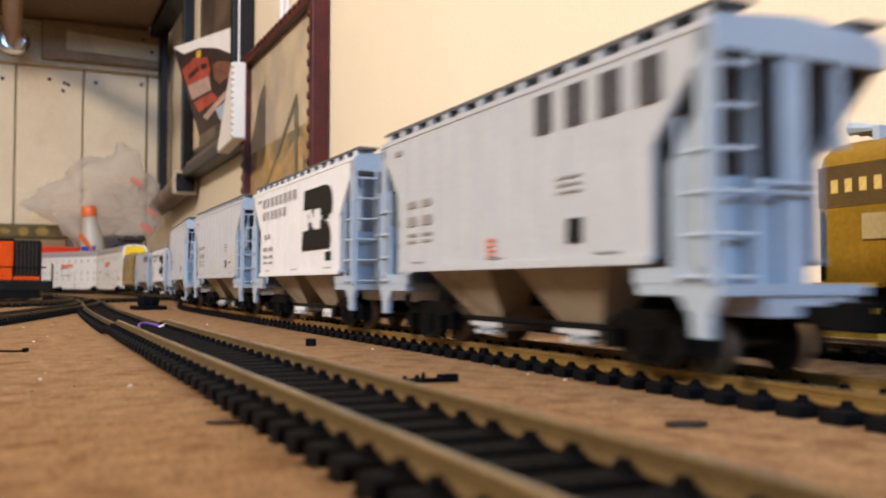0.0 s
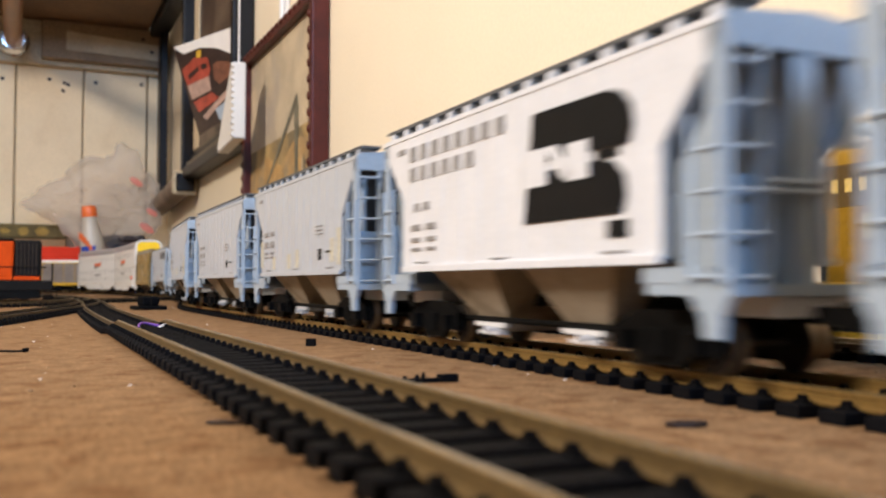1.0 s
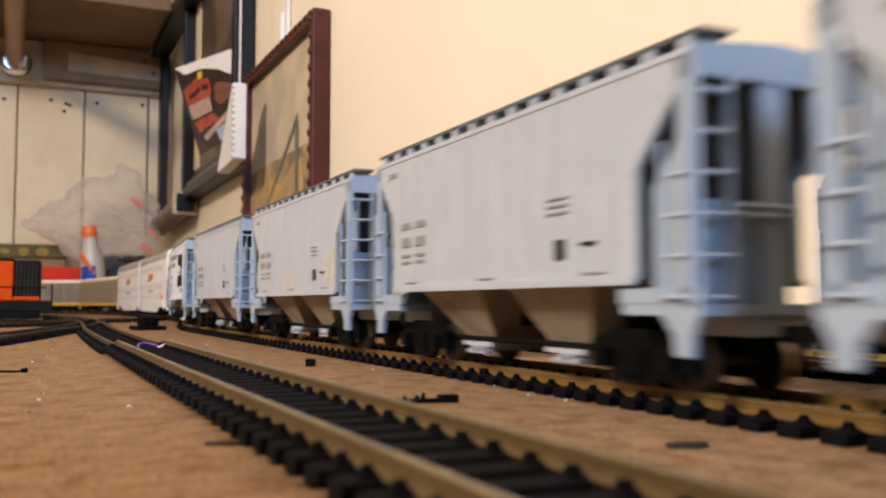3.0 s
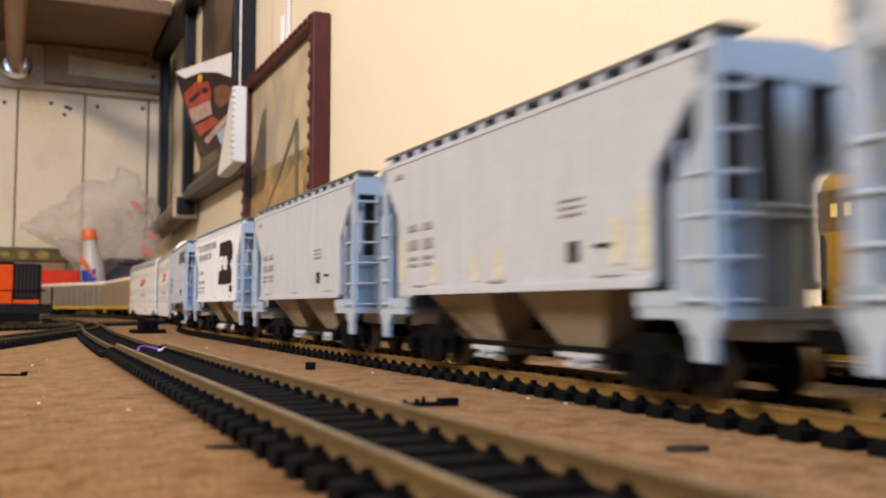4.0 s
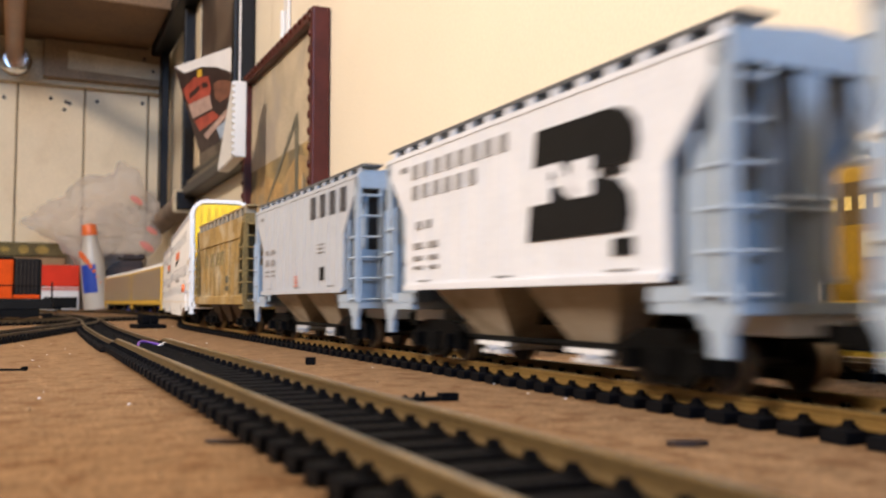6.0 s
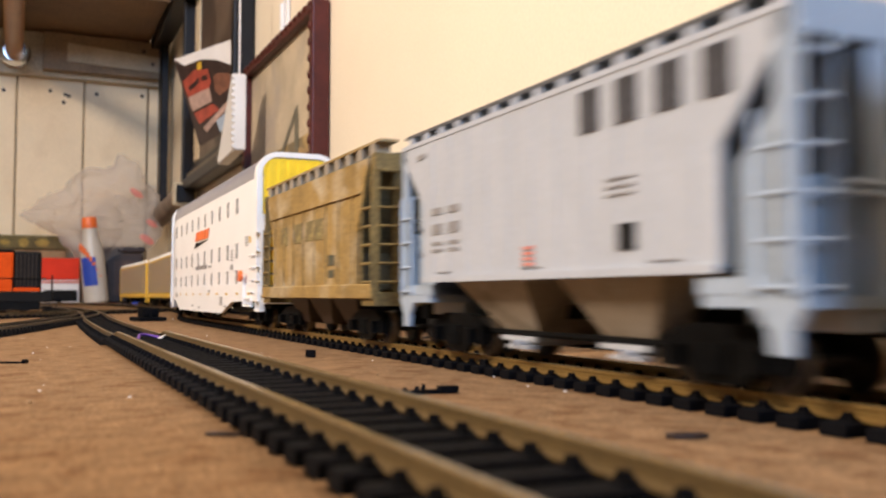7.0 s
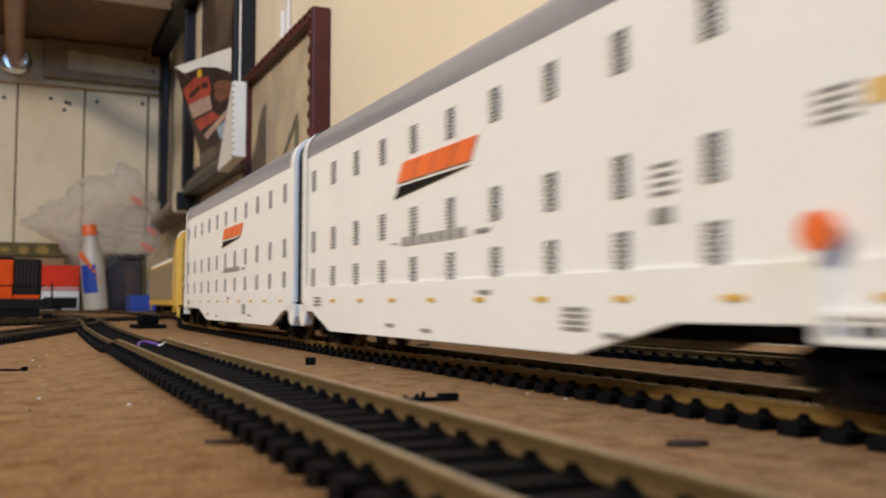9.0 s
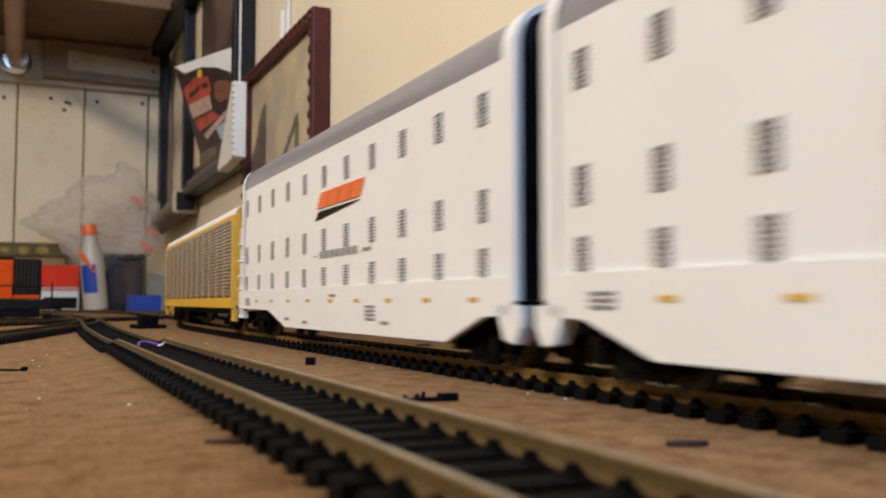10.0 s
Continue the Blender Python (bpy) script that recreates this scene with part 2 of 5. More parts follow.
for b in ((-0.5, -0.46, -0.37, 0.37), (0.46, 0.5, -0.37, 0.37), (-0.46, 0.46, -0.37, -0.33), (-0.46, 0.46, 0.33, 0.37), (-0.02, 0.02, -0.33, 0.33)):
    box(fr, b[0], b[1], -0.03, 0.03, b[2], b[3])
part("window_frame", fr, PAPER, win)
part("pane", box(B(), -0.46, -0.02, -0.008, -0.002, -0.33, 0.33), DAY, win)
part("pane", box(B(), 0.02, 0.46, -0.008, -0.002, -0.33, 0.33), DAY, win)
far = thing("wall_north", "cream painted vertical planks with dark gaps", "wall", kind="structure", m=pose(0, FARY, 0))
part("backing", box(B(), -3.0, WALLX + 0.1, 0.03, 0.1, -0.8, TOP), DARKBROWN, far)
bm = bevelled(box(B(), -0.0695, 0.0695, -0.012, 0.03, -0.8, TOP), 0.003, 1)
plank = part("plank", bm, PLANK, far)
plank.matrix_basis = pose(0.0391, 0, 0)
for k in list(range(-21, 0)) + [1]:
    again(plank, pose(0.0391 + 0.1415 * k, 0, 0))
part("plank", box(B(), 0.2535, WALLX, -0.012, 0.03, -0.8, TOP), PLANK, far)
for k, (x, z) in enumerate(((-0.0593, 0.4794), (0.0369, 0.4863), (0.077, 0.4775), (0.0659, 0.4624), (0.1363, 0.4878), (0.2374, 0.4924), (-0.104, 0.4770), (0.069, 0.4805))):
    part("nail_hole", rod(B(), (x, -0.0135, z), (x, -0.011, z), 0.0045, 8), DARKBROWN, far)
lamp = thing("floor_lamp", "floor lamp with a warm glowing glass globe", "lamp", m=pose(LAMP.x, LAMP.y, -0.80))
part("foot", lathe(B(), [(0.14, 0.0), (0.14, 0.012), (0.05, 0.03), (0.015, 0.05)], 24), DARKFRAME, lamp, smooth=True)
part("pole", rod(B(), (0, 0, 0.05), (0, 0, 1.85), 0.012, 12), DARKFRAME, lamp, smooth=True)
part("globe", lathe(B(), [(0.02, 1.85), (0.07, 1.87), (0.10, 1.94), (0.085, 2.01), (0.04, 2.05), (0.01, 2.055)], 20), GLOW, lamp, smooth=True)

# Unseen behind the camera; added to shade the near board from the window.
phone = thing("smartphone", "black smartphone standing on edge on the board, filming", "smartphone", m=pose(-0.0030, -0.0065, 0, 0, 0, -HEADING))
part("case", bevelled(box(B(), -0.100, 0.038, -0.0045, 0.0045, 0.0001, 0.078), 0.002, 2), BLACKPAINT, phone)
part("screen", box(B(), -0.095, 0.033, -0.0050, -0.0046, 0.005, 0.073), DARKFRAME, phone)

# shelf, beam and rail over the far end
sf = thing("shelf", "brown plywood closet shelf with its underside in shade", "shelf")
part("board", bevelled(box(B(), -0.9, 0.25, 1.872, FARY - 0.012, 0.616, 0.636), 0.002, 1), PLY, sf)
part("front_edge", bevelled(box(B(), -0.9, 0.25, 1.860, 1.8715, 0.609, 0.638), 0.002, 1), PLY, sf)
cleat = thing("shelf_cleat", "pale wooden cleat under the shelf on the planks", "cleat", m=pose(0, FARY - 0.012, 0))
part("board", bevelled(box(B(), -0.9, 0.285, -0.022, 0, 0.514, 0.615), 0.002, 1), BEAM, cleat)
part("block", bevelled(box(B(), 0.019, 0.285, -0.045, -0.0225, 0.526, 0.613), 0.002, 1), BLOCKWOOD, cleat, "browner block screwed on the cleat")
# Patch of light on the block, modelled as a thin pale piece.
part("lit_patch", prism(B(), [(0.070, 0.548), (0.272, 0.541), (0.274, 0.577), (0.070, 0.590)], "y", -0.0475, -0.0452), BEAM, cleat, "thin pale piece standing for the lit patch on the block")
for x, z in ((0.255, 0.560), (0.235, 0.588)):
    part("screw_head", rod(B(), (x, -0.0490, z), (x, -0.0452, z), 0.004, 10), DARKBROWN, cleat)
rail = thing("closet_rod", "varnished wooden closet rod in a chrome socket", "rod")
part("rod", rod(B(), (-0.031, 1.6, 0.561), (-0.0395, 2.2, 0.561), 0.0185, 18), PINE, rail, smooth=True)
part("socket", lathe(B(), [(0.032, 0), (0.034, 0.004), (0.028, 0.010), (0.024, 0.03)], 20, pose(-0.0385, 2.213, 0.559, 90)), CHROME, rail, smooth=True)

# ---------------------------------------------------------------- layout board
solid("ground", box(B(), -0.95, WALLX - 0.002, -2.4, FARY - 0.014, -0.02, 0.0), BOARD, "tan fibreboard table top of the layout, dusty", kind="structure")
legs = thing("table_frame", "wooden frame carrying the layout board", "frame")
for x in (-0.85, 0.2):
    for y in (-2.2, 0.0, 2.05):
        part("leg", box(B(), x - 0.03, x + 0.03, y - 0.03, y + 0.03, -0.80, -0.0205), BEAM, legs)

# ---------------------------------------------------------------- tracks
GAUGE, PITCH = 0.0165, 0.0075


def smooth_line(points, step=0.01):
    """An even line through control points (Catmull-Rom)."""
    p = [Vector((x, y)) for x, y in points]
    p = [p[0] * 2 - p[1]] + p + [p[-1] * 2 - p[-2]]
    raw = []
    for i in range(1, len(p) - 2):
        a, b, c, d = p[i - 1:i + 3]
        ta, tb, tc = (b - a).length ** 0.5, (c - b).length ** 0.5, (d - c).length ** 0.5
        m1 = (b - a) / ta - (c - a) / (ta + tb) + (c - b) / tb
        m2 = (c - b) / tb - (d - b) / (tb + tc) + (d - c) / tc
        m1, m2 = m1 * tb, m2 * tb
        n = max(4, int((c - b).length / 0.004))
        for k in range(n):
            t = k / n
            raw.append(b * (2 * t ** 3 - 3 * t * t + 1) + m1 * (t ** 3 - 2 * t * t + t) + c * (3 * t * t - 2 * t ** 3) + m2 * (t ** 3 - t * t))
    raw.append(p[-2])
    return raw


class Line:
    def __init__(self, points, zero=None):
        self.p = smooth_line(points)
        self.s = [0.0]
        for a, b in zip(self.p, self.p[1:]):
            self.s.append(self.s[-1] + (b - a).length)
        if zero is not None:
            k = min(range(len(self.p)), key=lambda i: abs(self.p[i].y - zero) + abs(self.s[i]) * 1e-6)
            off = self.s[k]
            self.s = [v - off for v in self.s]

    def at(self, s):
        s = max(self.s[0], min(self.s[-1] - 1e-6, s))
        k = int(np.searchsorted(self.s, s, side="right")) - 1
        k = max(0, min(len(self.p) - 2, k))
        u = (s - self.s[k]) / (self.s[k + 1] - self.s[k])
        return self.p[k].lerp(self.p[k + 1], u)

    def place(self, s, z):
        a, b, c = self.at(s), self.at(s - 0.002), self.at(s + 0.002)
        d = c - b
        return pose(a.x, a.y, z, 0, 0, -math.degrees(math.atan2(d.x, d.y)))


MAIN = Line([(0.1102, -2.3), (0.1102, -1.0), (0.1102, 0.0), (0.1102, 0.3), (0.1105, 0.5), (0.1130, 0.66), (0.1240, 0.76), (0.1385, 0.85), (0.1520, 0.95), (0.1600, 1.05), (0.1620, 1.16), (0.1607, 1.29),
             (0.158, 1.45), (0.155, 1.58), (0.147, 1.70), (0.125, 1.84), (0.094, 1.94), (0.03, 2.035), (-0.09, 2.10), (-0.3, 2.12), (-0.6, 2.12), (-0.9, 2.12)], zero=0.0)
SIDING = Line([(0.0379, -2.3), (0.0379, -1.0), (0.0379, 0.0), (0.0380, 0.2), (0.0382, 0.33), (0.0386, 0.44), (0.0418, 0.62), (0.0490, 0.8), (0.052, 1.0), (0.040, 1.25), (0.0, 1.5), (-0.1, 1.72), (-0.25, 1.84), (-0.5, 1.88), (-0.9, 1.88)], zero=0.0)
BRANCH = Line([(-0.14, 0.02), (-0.085, 0.22), (-0.024, 0.446), (0.015, 0.623), (0.038, 0.74), (0.0500, 0.87), (0.052, 0.98)])
LOOP = Line([(-0.85, 0.84), (-0.5, 0.895), (-0.2, 0.915), (-0.02, 0.93), (0.08, 0.985), (0.125, 1.06), (0.15, 1.16)])
SPUR = Line([(-0.62, 0.56), (-0.35, 0.63), (-0.15, 0.715), (-0.03, 0.80), (0.035, 0.90), (0.052, 1.0)])
BACK = Line([(0.1935, -2.3), (0.1935, -1.0), (0.1935, 0.0), (0.1935, 0.5), (0.200, 0.9), (0.222, 1.2), (0.222, 1.45), (0.19, 1.70)])


def lift(line, s):
    """The near lengths of the siding stand a little higher, on thicker ties, up to their joint."""
    return 0.0015 * max(0.0, min(1.0, (0.36 - s) / 0.012)) if line is SIDING else 0.0


def rail_mesh(line, s0, s1, side, prof):
    bm = B()
    n = max(2, int((s1 - s0) / 0.012))
    rows = []
    for i in range(n + 1):
        s = s0 + (s1 - s0) * i / n
        m = line.place(s, lift(line, s))
        rows.append([bm.verts.new(m @ Vector((side * GAUGE / 2 + x, 0, z))) for x, z in prof])
    for r0, r1 in zip(rows, rows[1:]):
        for k in range(len(prof)):
            bm.faces.new((r0[k], r0[(k + 1) % len(prof)], r1[(k + 1) % len(prof)], r1[k]))
    bm.faces.new(rows[0]), bm.faces.new(rows[-1][::-1])
    return bm


FOOT = [(-0.0012, 0.0018), (0.0012, 0.0018), (0.0012, 0.0021), (0.0004, 0.0024), (0.0004, 0.0033), (0.0006, 0.0035), (0.0006, 0.0040), (0.0004, 0.0041),
        (-0.0004, 0.0041), (-0.0006, 0.0040), (-0.0006, 0.0035), (-0.0004, 0.0033), (-0.0004, 0.0024), (-0.0012, 0.0021)]


TREAD = [(-0.00050, 0.00409), (0.00050, 0.00409), (0.00038, 0.00423), (-0.00038, 0.00423)]


def tie_bm(bm, m=Matrix()):
    k = len(bm.verts)
    box(bm, -0.0133, 0.0133, -0.00215, 0.00215, 0.0001, 0.0020)
    for x in (-GAUGE / 2 - 0.0020, -GAUGE / 2 + 0.0020, GAUGE / 2 - 0.0020, GAUGE / 2 + 0.0020):
        box(bm, x - 0.0008, x + 0.0008, -0.0011, 0.0011, 0.0017, 0.0023)
        prism(bm, [(-0.0008, 0.0023), (0.0008, 0.0023), (0.0004, 0.0031), (-0.0004, 0.0031)], "x", x - 0.0005, x + 0.0005)
    bm.verts.ensure_lookup_table()
    for v in bm.verts[k:]:
        v.co = m @ v.co
    return bm


def tie_mesh(foot=False):
    """foot: the tie stands on a narrower riser."""
    bm = B()
    box(bm, -0.0133, 0.0133, -0.00215, 0.00215, 0.0001, 0.0020)
    bmesh.ops.bevel(bm, geom=[e for e in bm.edges if all(v.co.z > 0.0015 for v in e.verts)], offset=0.0003, segments=1, affect="EDGES")
    for x in (-GAUGE / 2 - 0.0020, -GAUGE / 2 + 0.0020, GAUGE / 2 - 0.0020, GAUGE / 2 + 0.0020):
        box(bm, x - 0.0008, x + 0.0008, -0.0011, 0.0011, 0.0017, 0.0023)
        prism(bm, [(-0.0008, 0.0023), (0.0008, 0.0023), (0.0004, 0.0031), (-0.0004, 0.0031)], "x", x - 0.0005, x + 0.0005)
    if foot:
        box(bm, -0.0108, 0.0108, -0.0020, 0.0020, -0.00145, 0.0001)
    return mesh_of("tie", bm, TIE)


TIEMESH, THICKTIE = tie_mesh(), tie_mesh(True)


def track(name, label, line, s0, s1, near=None, metal=None):
    """Two brass rails on black ties; the ties of the stretch near are parts, the rest is joined."""
    t = thing(name, label, "model track", kind="structure")
    for side in (-1, 1):
        r = part("rail", rail_mesh(line, s0, s1, side, FOOT), metal or BRASS, t)
        if metal is not DARKRAIL:
            part("rail_head", rail_mesh(line, s0, s1, side, TREAD), HEAD, r, "worn bright rail head")
    rest, n = B(), int((s1 - s0) / PITCH)
    for i in range(n):
        s = s0 + (i + 0.5) * PITCH
        m = line.place(s, lift(line, s)) @ pose(0, 0, 0, 0, 0, random.uniform(-1.2, 1.2))
        if near and near[0] < s < near[1]:
            o = new("tie", THICKTIE if lift(line, s) else TIEMESH)
            o.parent = t
            o.matrix_basis = m
        else:
            tie_bm(rest, m)
    if rest.verts:
        tagged(part("far_ties", rest, TIE, t), kind="stuff")
    return t


# ---------------------------------------------------------------- rolling stock parts


def bar(bm, x, y0, y1, z0, z1, t=0.0003):
    """A flat mark on the west side of a car at x."""
    return box(bm, x - t, x, y0, y1, z0, z1)


def truck(car, y):
    """A two-axle truck: sideframes, bolster, wheelsets."""
    t = part("truck", box(B(), -0.0106, 0.0106, y - 0.003, y + 0.003, 0.0045, 0.0095), BLACK, car)
    for sx in (-1, 1):
        part("sideframe", prism(B(), [(y - 0.0140, 0.0030), (y - 0.0140, 0.0075), (y - 0.007, 0.0102), (y + 0.007, 0.0102), (y + 0.0140, 0.0075), (y + 0.0140, 0.0030),
                                      (y + 0.008, 0.0035), (y + 0.005, 0.0010), (y - 0.005, 0.0010), (y - 0.008, 0.0035)], "x", sx * 0.0118 - 0.001, sx * 0.0118 + 0.001), BLACK, t)
    pieces("journal_box", [(sx * 0.0140 - 0.0011, sx * 0.0140 + 0.0011, y + q - 0.0018, y + q + 0.0018, 0.0033, 0.0068) for sx in (-1, 1) for q in (-0.0095, 0.0095)], BLACK, t)
    spring = part("spring", rod(B(), (0, 0, 0.0026), (0, 0, 0.0072), 0.0009, 6), BLACK, t)
    spring.location = (-0.0134, y - 0.002, 0)
    for x, q in ((-0.0134, 0.0), (-0.0134, 0.002), (0.0134, -0.002), (0.0134, 0.0), (0.0134, 0.002)):
        again(spring, pose(x, y + q, 0))
    sets = []
    for q in (-0.0095, 0.0095):
        ws = B()
        rod(ws, (-0.0118, 0, 0), (0.0118, 0, 0), 0.0008, 6)
        for sx in (-1, 1):
            rod(ws, (sx * 0.0073, 0, 0), (sx * 0.0095, 0, 0), 0.0048, 18)
            rod(ws, (sx * 0.0067, 0, 0), (sx * 0.0073, 0, 0), 0.0054, 18)
            for k in range(4):
                c, s = math.cos(k * math.pi / 2), math.sin(k * math.pi / 2)
                rod(ws, (sx * 0.0095, 0.0028 * c, 0.0028 * s), (sx * 0.0099, 0.0028 * c, 0.0028 * s), 0.0007, 6)
        o = part("wheelset", ws, STEEL, car)
        o.matrix_basis = pose(0, y + q, 0.0048)
        for sx in (-1, 1):
            part("tread", rod(B(), (sx * 0.0074, 0, 0), (sx * 0.0094, 0, 0), 0.00492, 24), NICKEL, o, "bright metal wheel tread", smooth=True)
        sets.append(o)
    return sets


def couplers(car, half, reach):
    for s in (-1, 1):
        c = B()
        box(c, -0.0016, 0.0016, min(s * (half - 0.012), s * (half + reach - 0.002)), max(s * (half - 0.012), s * (half + reach - 0.002)), 0.0085, 0.0112)
        box(c, -0.0028 + 0.001 * s, 0.0028 + 0.001 * s, min(s * (half + reach - 0.004), s * (half + reach)), max(s * (half + reach - 0.004), s * (half + reach)), 0.0078, 0.0120)
        rod(c, (0.004, s * (half + reach - 0.006), 0.0095), (0.0055, s * (half + reach - 0.004), 0.0035), 0.0004, 6)
        part("coupler", c, BLACK, car)


def pieces(name, boxes, material, parent, label=""):
    """One small object for each box (x0, x1, y0, y1, z0, z1); alike boxes share their mesh."""
    seen = {}
    for x0, x1, y0, y1, z0, z1 in boxes:
        key = (round(abs(x1 - x0), 6), round(y1 - y0, 6), round(z1 - z0, 6))
        if key not in seen:
            a, b, c_ = key[0] / 2, key[1] / 2, key[2] / 2
            seen[key] = mesh_of(name, box(B(), -a, a, -b, b, -c_, c_), material)
        o = new(name, seen[key])
        o.parent, o.location = parent, ((x0 + x1) / 2, (y0 + y1) / 2, (z0 + z1) / 2)
        tagged(o, label)


def flat(x, y0, y1, z0, z1, t=0.00012):
    return (x - t, x, y0, y1, z0, z1)


def row(x, y0, y1, z0, z1, n, fill=0.62):
    w = (y1 - y0) / n
    return [flat(x, y0 + k * w + w * (1 - fill) / 2, y0 + (k + 1) * w - w * (1 - fill) / 2, z0, z1) for k in range(n)]


CARS = []        # (thing, middle of the car along the line at the start, half the truck spacing, wheelsets)


def hopper(kind, label):
    """Two-bay covered hopper. Its west side carries the marks."""
    c = thing("covered_hopper", label, "freight car", "covered hoppers of the train")
    W, LO, HI, Z0, Z1, ZB = 0.0185, 0.0545, 0.0688, 0.0186, 0.0541, 0.037
    paint = WHITE if kind == "white" else GREY
    # side sheets with cut lower corners
    for sx in (-1, 1):
        b = prism(B(), [(-LO, Z0), (LO, Z0), (LO, ZB), (HI, Z1 - 0.002), (HI, Z1), (-HI, Z1), (-HI, Z1 - 0.002), (-LO, ZB)], "x", sx * W, sx * (W - 0.0012))
        ys = [-LO + 0.006 + k * (2 * LO - 0.012) / 10 for k in range(11)]
        pieces("rib", [(sx * W, sx * (W + 0.00014), y - 0.0003, y + 0.0003, Z0 + 0.001, Z1 - 0.0015) for y in ys], paint, c)
        box(b, sx * W - 0.0008 * (sx < 0), sx * W + 0.0008 * (sx > 0), -LO, LO, Z0 - 0.0008, Z0 + 0.0006)
        box(b, sx * W - 0.0002 * (sx < 0), sx * W + 0.0002 * (sx > 0), -HI, HI, Z1 - 0.0008, Z1 + 0.0003)
        part("side_sheet", b, paint, c)
    # roof
    part("roof", prism(B(), [(-W, Z1), (W, Z1), (W - 0.002, Z1 + 0.0012), (0, Z1 + 0.0026), (-W + 0.002, Z1 + 0.0012)], "y", -HI, HI), GREYEND, c)
    pieces("roof_hatch", [(-0.006, 0.006, y - 0.012, y + 0.012, Z1 + 0.0015, Z1 + 0.0036) for y in (-0.042, -0.014, 0.014, 0.042)], GREYEND, c)
    for sx in (-1, 1):
        w = box(B(), sx * 0.0140 - 0.0032, sx * 0.0140 + 0.0032, -HI - 0.0008, HI + 0.0008, Z1 + 0.0026, Z1 + 0.0034)
        part("roof_walk", w, WALK, c)
        ys = [-HI + 0.003 + k * (2 * HI - 0.006) / 14 for k in range(15)]
        pieces("walk_bracket", [(sx * 0.0142 - 0.0030, sx * 0.0142 + 0.0030, y - 0.0013, y + 0.0013, Z1 + 0.0002, Z1 + 0.0025) for y in ys], paint, c)
    # inner body, slope sheets; shade in the end slots is put into their colour
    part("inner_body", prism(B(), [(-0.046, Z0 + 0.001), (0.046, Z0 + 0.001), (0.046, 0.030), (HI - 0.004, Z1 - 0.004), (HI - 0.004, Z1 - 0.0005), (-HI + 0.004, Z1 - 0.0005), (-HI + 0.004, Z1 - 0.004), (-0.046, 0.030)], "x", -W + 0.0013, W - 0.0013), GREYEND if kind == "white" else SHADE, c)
    for e in (-1, 1):
        def ebox(bm, x0, x1, ya, yb, z0, z1):
            return box(bm, x0, x1, min(e * ya, e * yb), max(e * ya, e * yb), z0, z1)
        east = e > 0
        fr_ = B()
        for x in (-0.0178, 0.0178)[:1 + east]:
            ebox(fr_, x - 0.0007, x + 0.0007, HI - 0.0035, HI, 0.0142, Z1)
        for x, hw, zb in ((-0.0108, 0.0007, 0.0142), (-0.00225, 0.0027, 0.0142), (0.0076, 0.0011, 0.036), (0.0112, 0.0013, 0.0142))[:3 + east]:
            ebox(fr_, x - hw, x + hw, HI - 0.0015, HI, zb, Z1)
        ebox(fr_, -W, W, HI - 0.002, HI + 0.0006, Z1 - 0.0042, Z1)
        ebox(fr_, -0.0178, 0.0112 if east else 0.0004, HI - 0.0030, HI - 0.0016, 0.0145, 0.031)
        rod(fr_, (-0.0110, e * (HI + 0.0008), 0.0300), (0.0004, e * (HI + 0.0008), 0.0300), 0.0004, 6)
        rod(fr_, (-0.0110, e * (HI + 0.0008), 0.0285), (0.0004, e * (HI + 0.0008), 0.0285), 0.0004, 6)
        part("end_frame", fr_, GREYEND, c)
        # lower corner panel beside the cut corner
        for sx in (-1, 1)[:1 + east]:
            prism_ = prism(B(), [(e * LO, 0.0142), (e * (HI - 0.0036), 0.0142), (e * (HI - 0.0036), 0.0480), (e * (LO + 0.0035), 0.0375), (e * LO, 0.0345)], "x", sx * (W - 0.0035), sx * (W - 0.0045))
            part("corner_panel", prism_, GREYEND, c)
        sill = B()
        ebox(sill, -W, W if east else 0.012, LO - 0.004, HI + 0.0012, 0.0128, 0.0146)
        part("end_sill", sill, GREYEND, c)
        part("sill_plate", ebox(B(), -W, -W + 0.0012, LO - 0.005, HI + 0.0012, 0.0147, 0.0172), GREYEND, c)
        part("draft_box", ebox(B(), -0.009, 0.009, LO - 0.004, HI + 0.0005, 0.0095, 0.0127), paint, c)
        for x0 in (-0.0178, 0.0112)[:1 + east]:
            lad = B()
            for k in range(6):
                z = 0.0156 + k * 0.0064
                rod(lad, (x0, e * (HI + 0.0008), z), (x0 + 0.0066, e * (HI + 0.0008), z), 0.00042, 6)
            for x in (x0, x0 + 0.0066):
                rod(lad, (x, e * (HI + 0.0006), 0.0165), (x, e * (HI + 0.0006), 0.0510), 0.0004, 6)
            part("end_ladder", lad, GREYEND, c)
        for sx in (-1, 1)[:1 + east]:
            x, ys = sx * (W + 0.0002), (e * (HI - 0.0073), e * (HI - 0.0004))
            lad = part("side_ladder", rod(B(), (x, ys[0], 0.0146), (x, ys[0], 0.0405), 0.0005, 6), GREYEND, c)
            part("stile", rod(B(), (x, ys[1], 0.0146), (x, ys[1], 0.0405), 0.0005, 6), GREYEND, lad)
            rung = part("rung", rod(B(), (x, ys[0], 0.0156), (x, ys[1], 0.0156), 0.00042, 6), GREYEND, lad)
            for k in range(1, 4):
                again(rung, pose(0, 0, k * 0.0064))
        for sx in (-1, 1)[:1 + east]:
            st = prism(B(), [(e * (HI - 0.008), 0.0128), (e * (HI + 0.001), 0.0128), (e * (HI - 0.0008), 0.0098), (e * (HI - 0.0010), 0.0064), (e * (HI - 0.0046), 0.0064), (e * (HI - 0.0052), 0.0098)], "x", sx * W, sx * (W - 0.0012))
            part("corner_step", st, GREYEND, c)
        br = B()
        if not east:
            continue
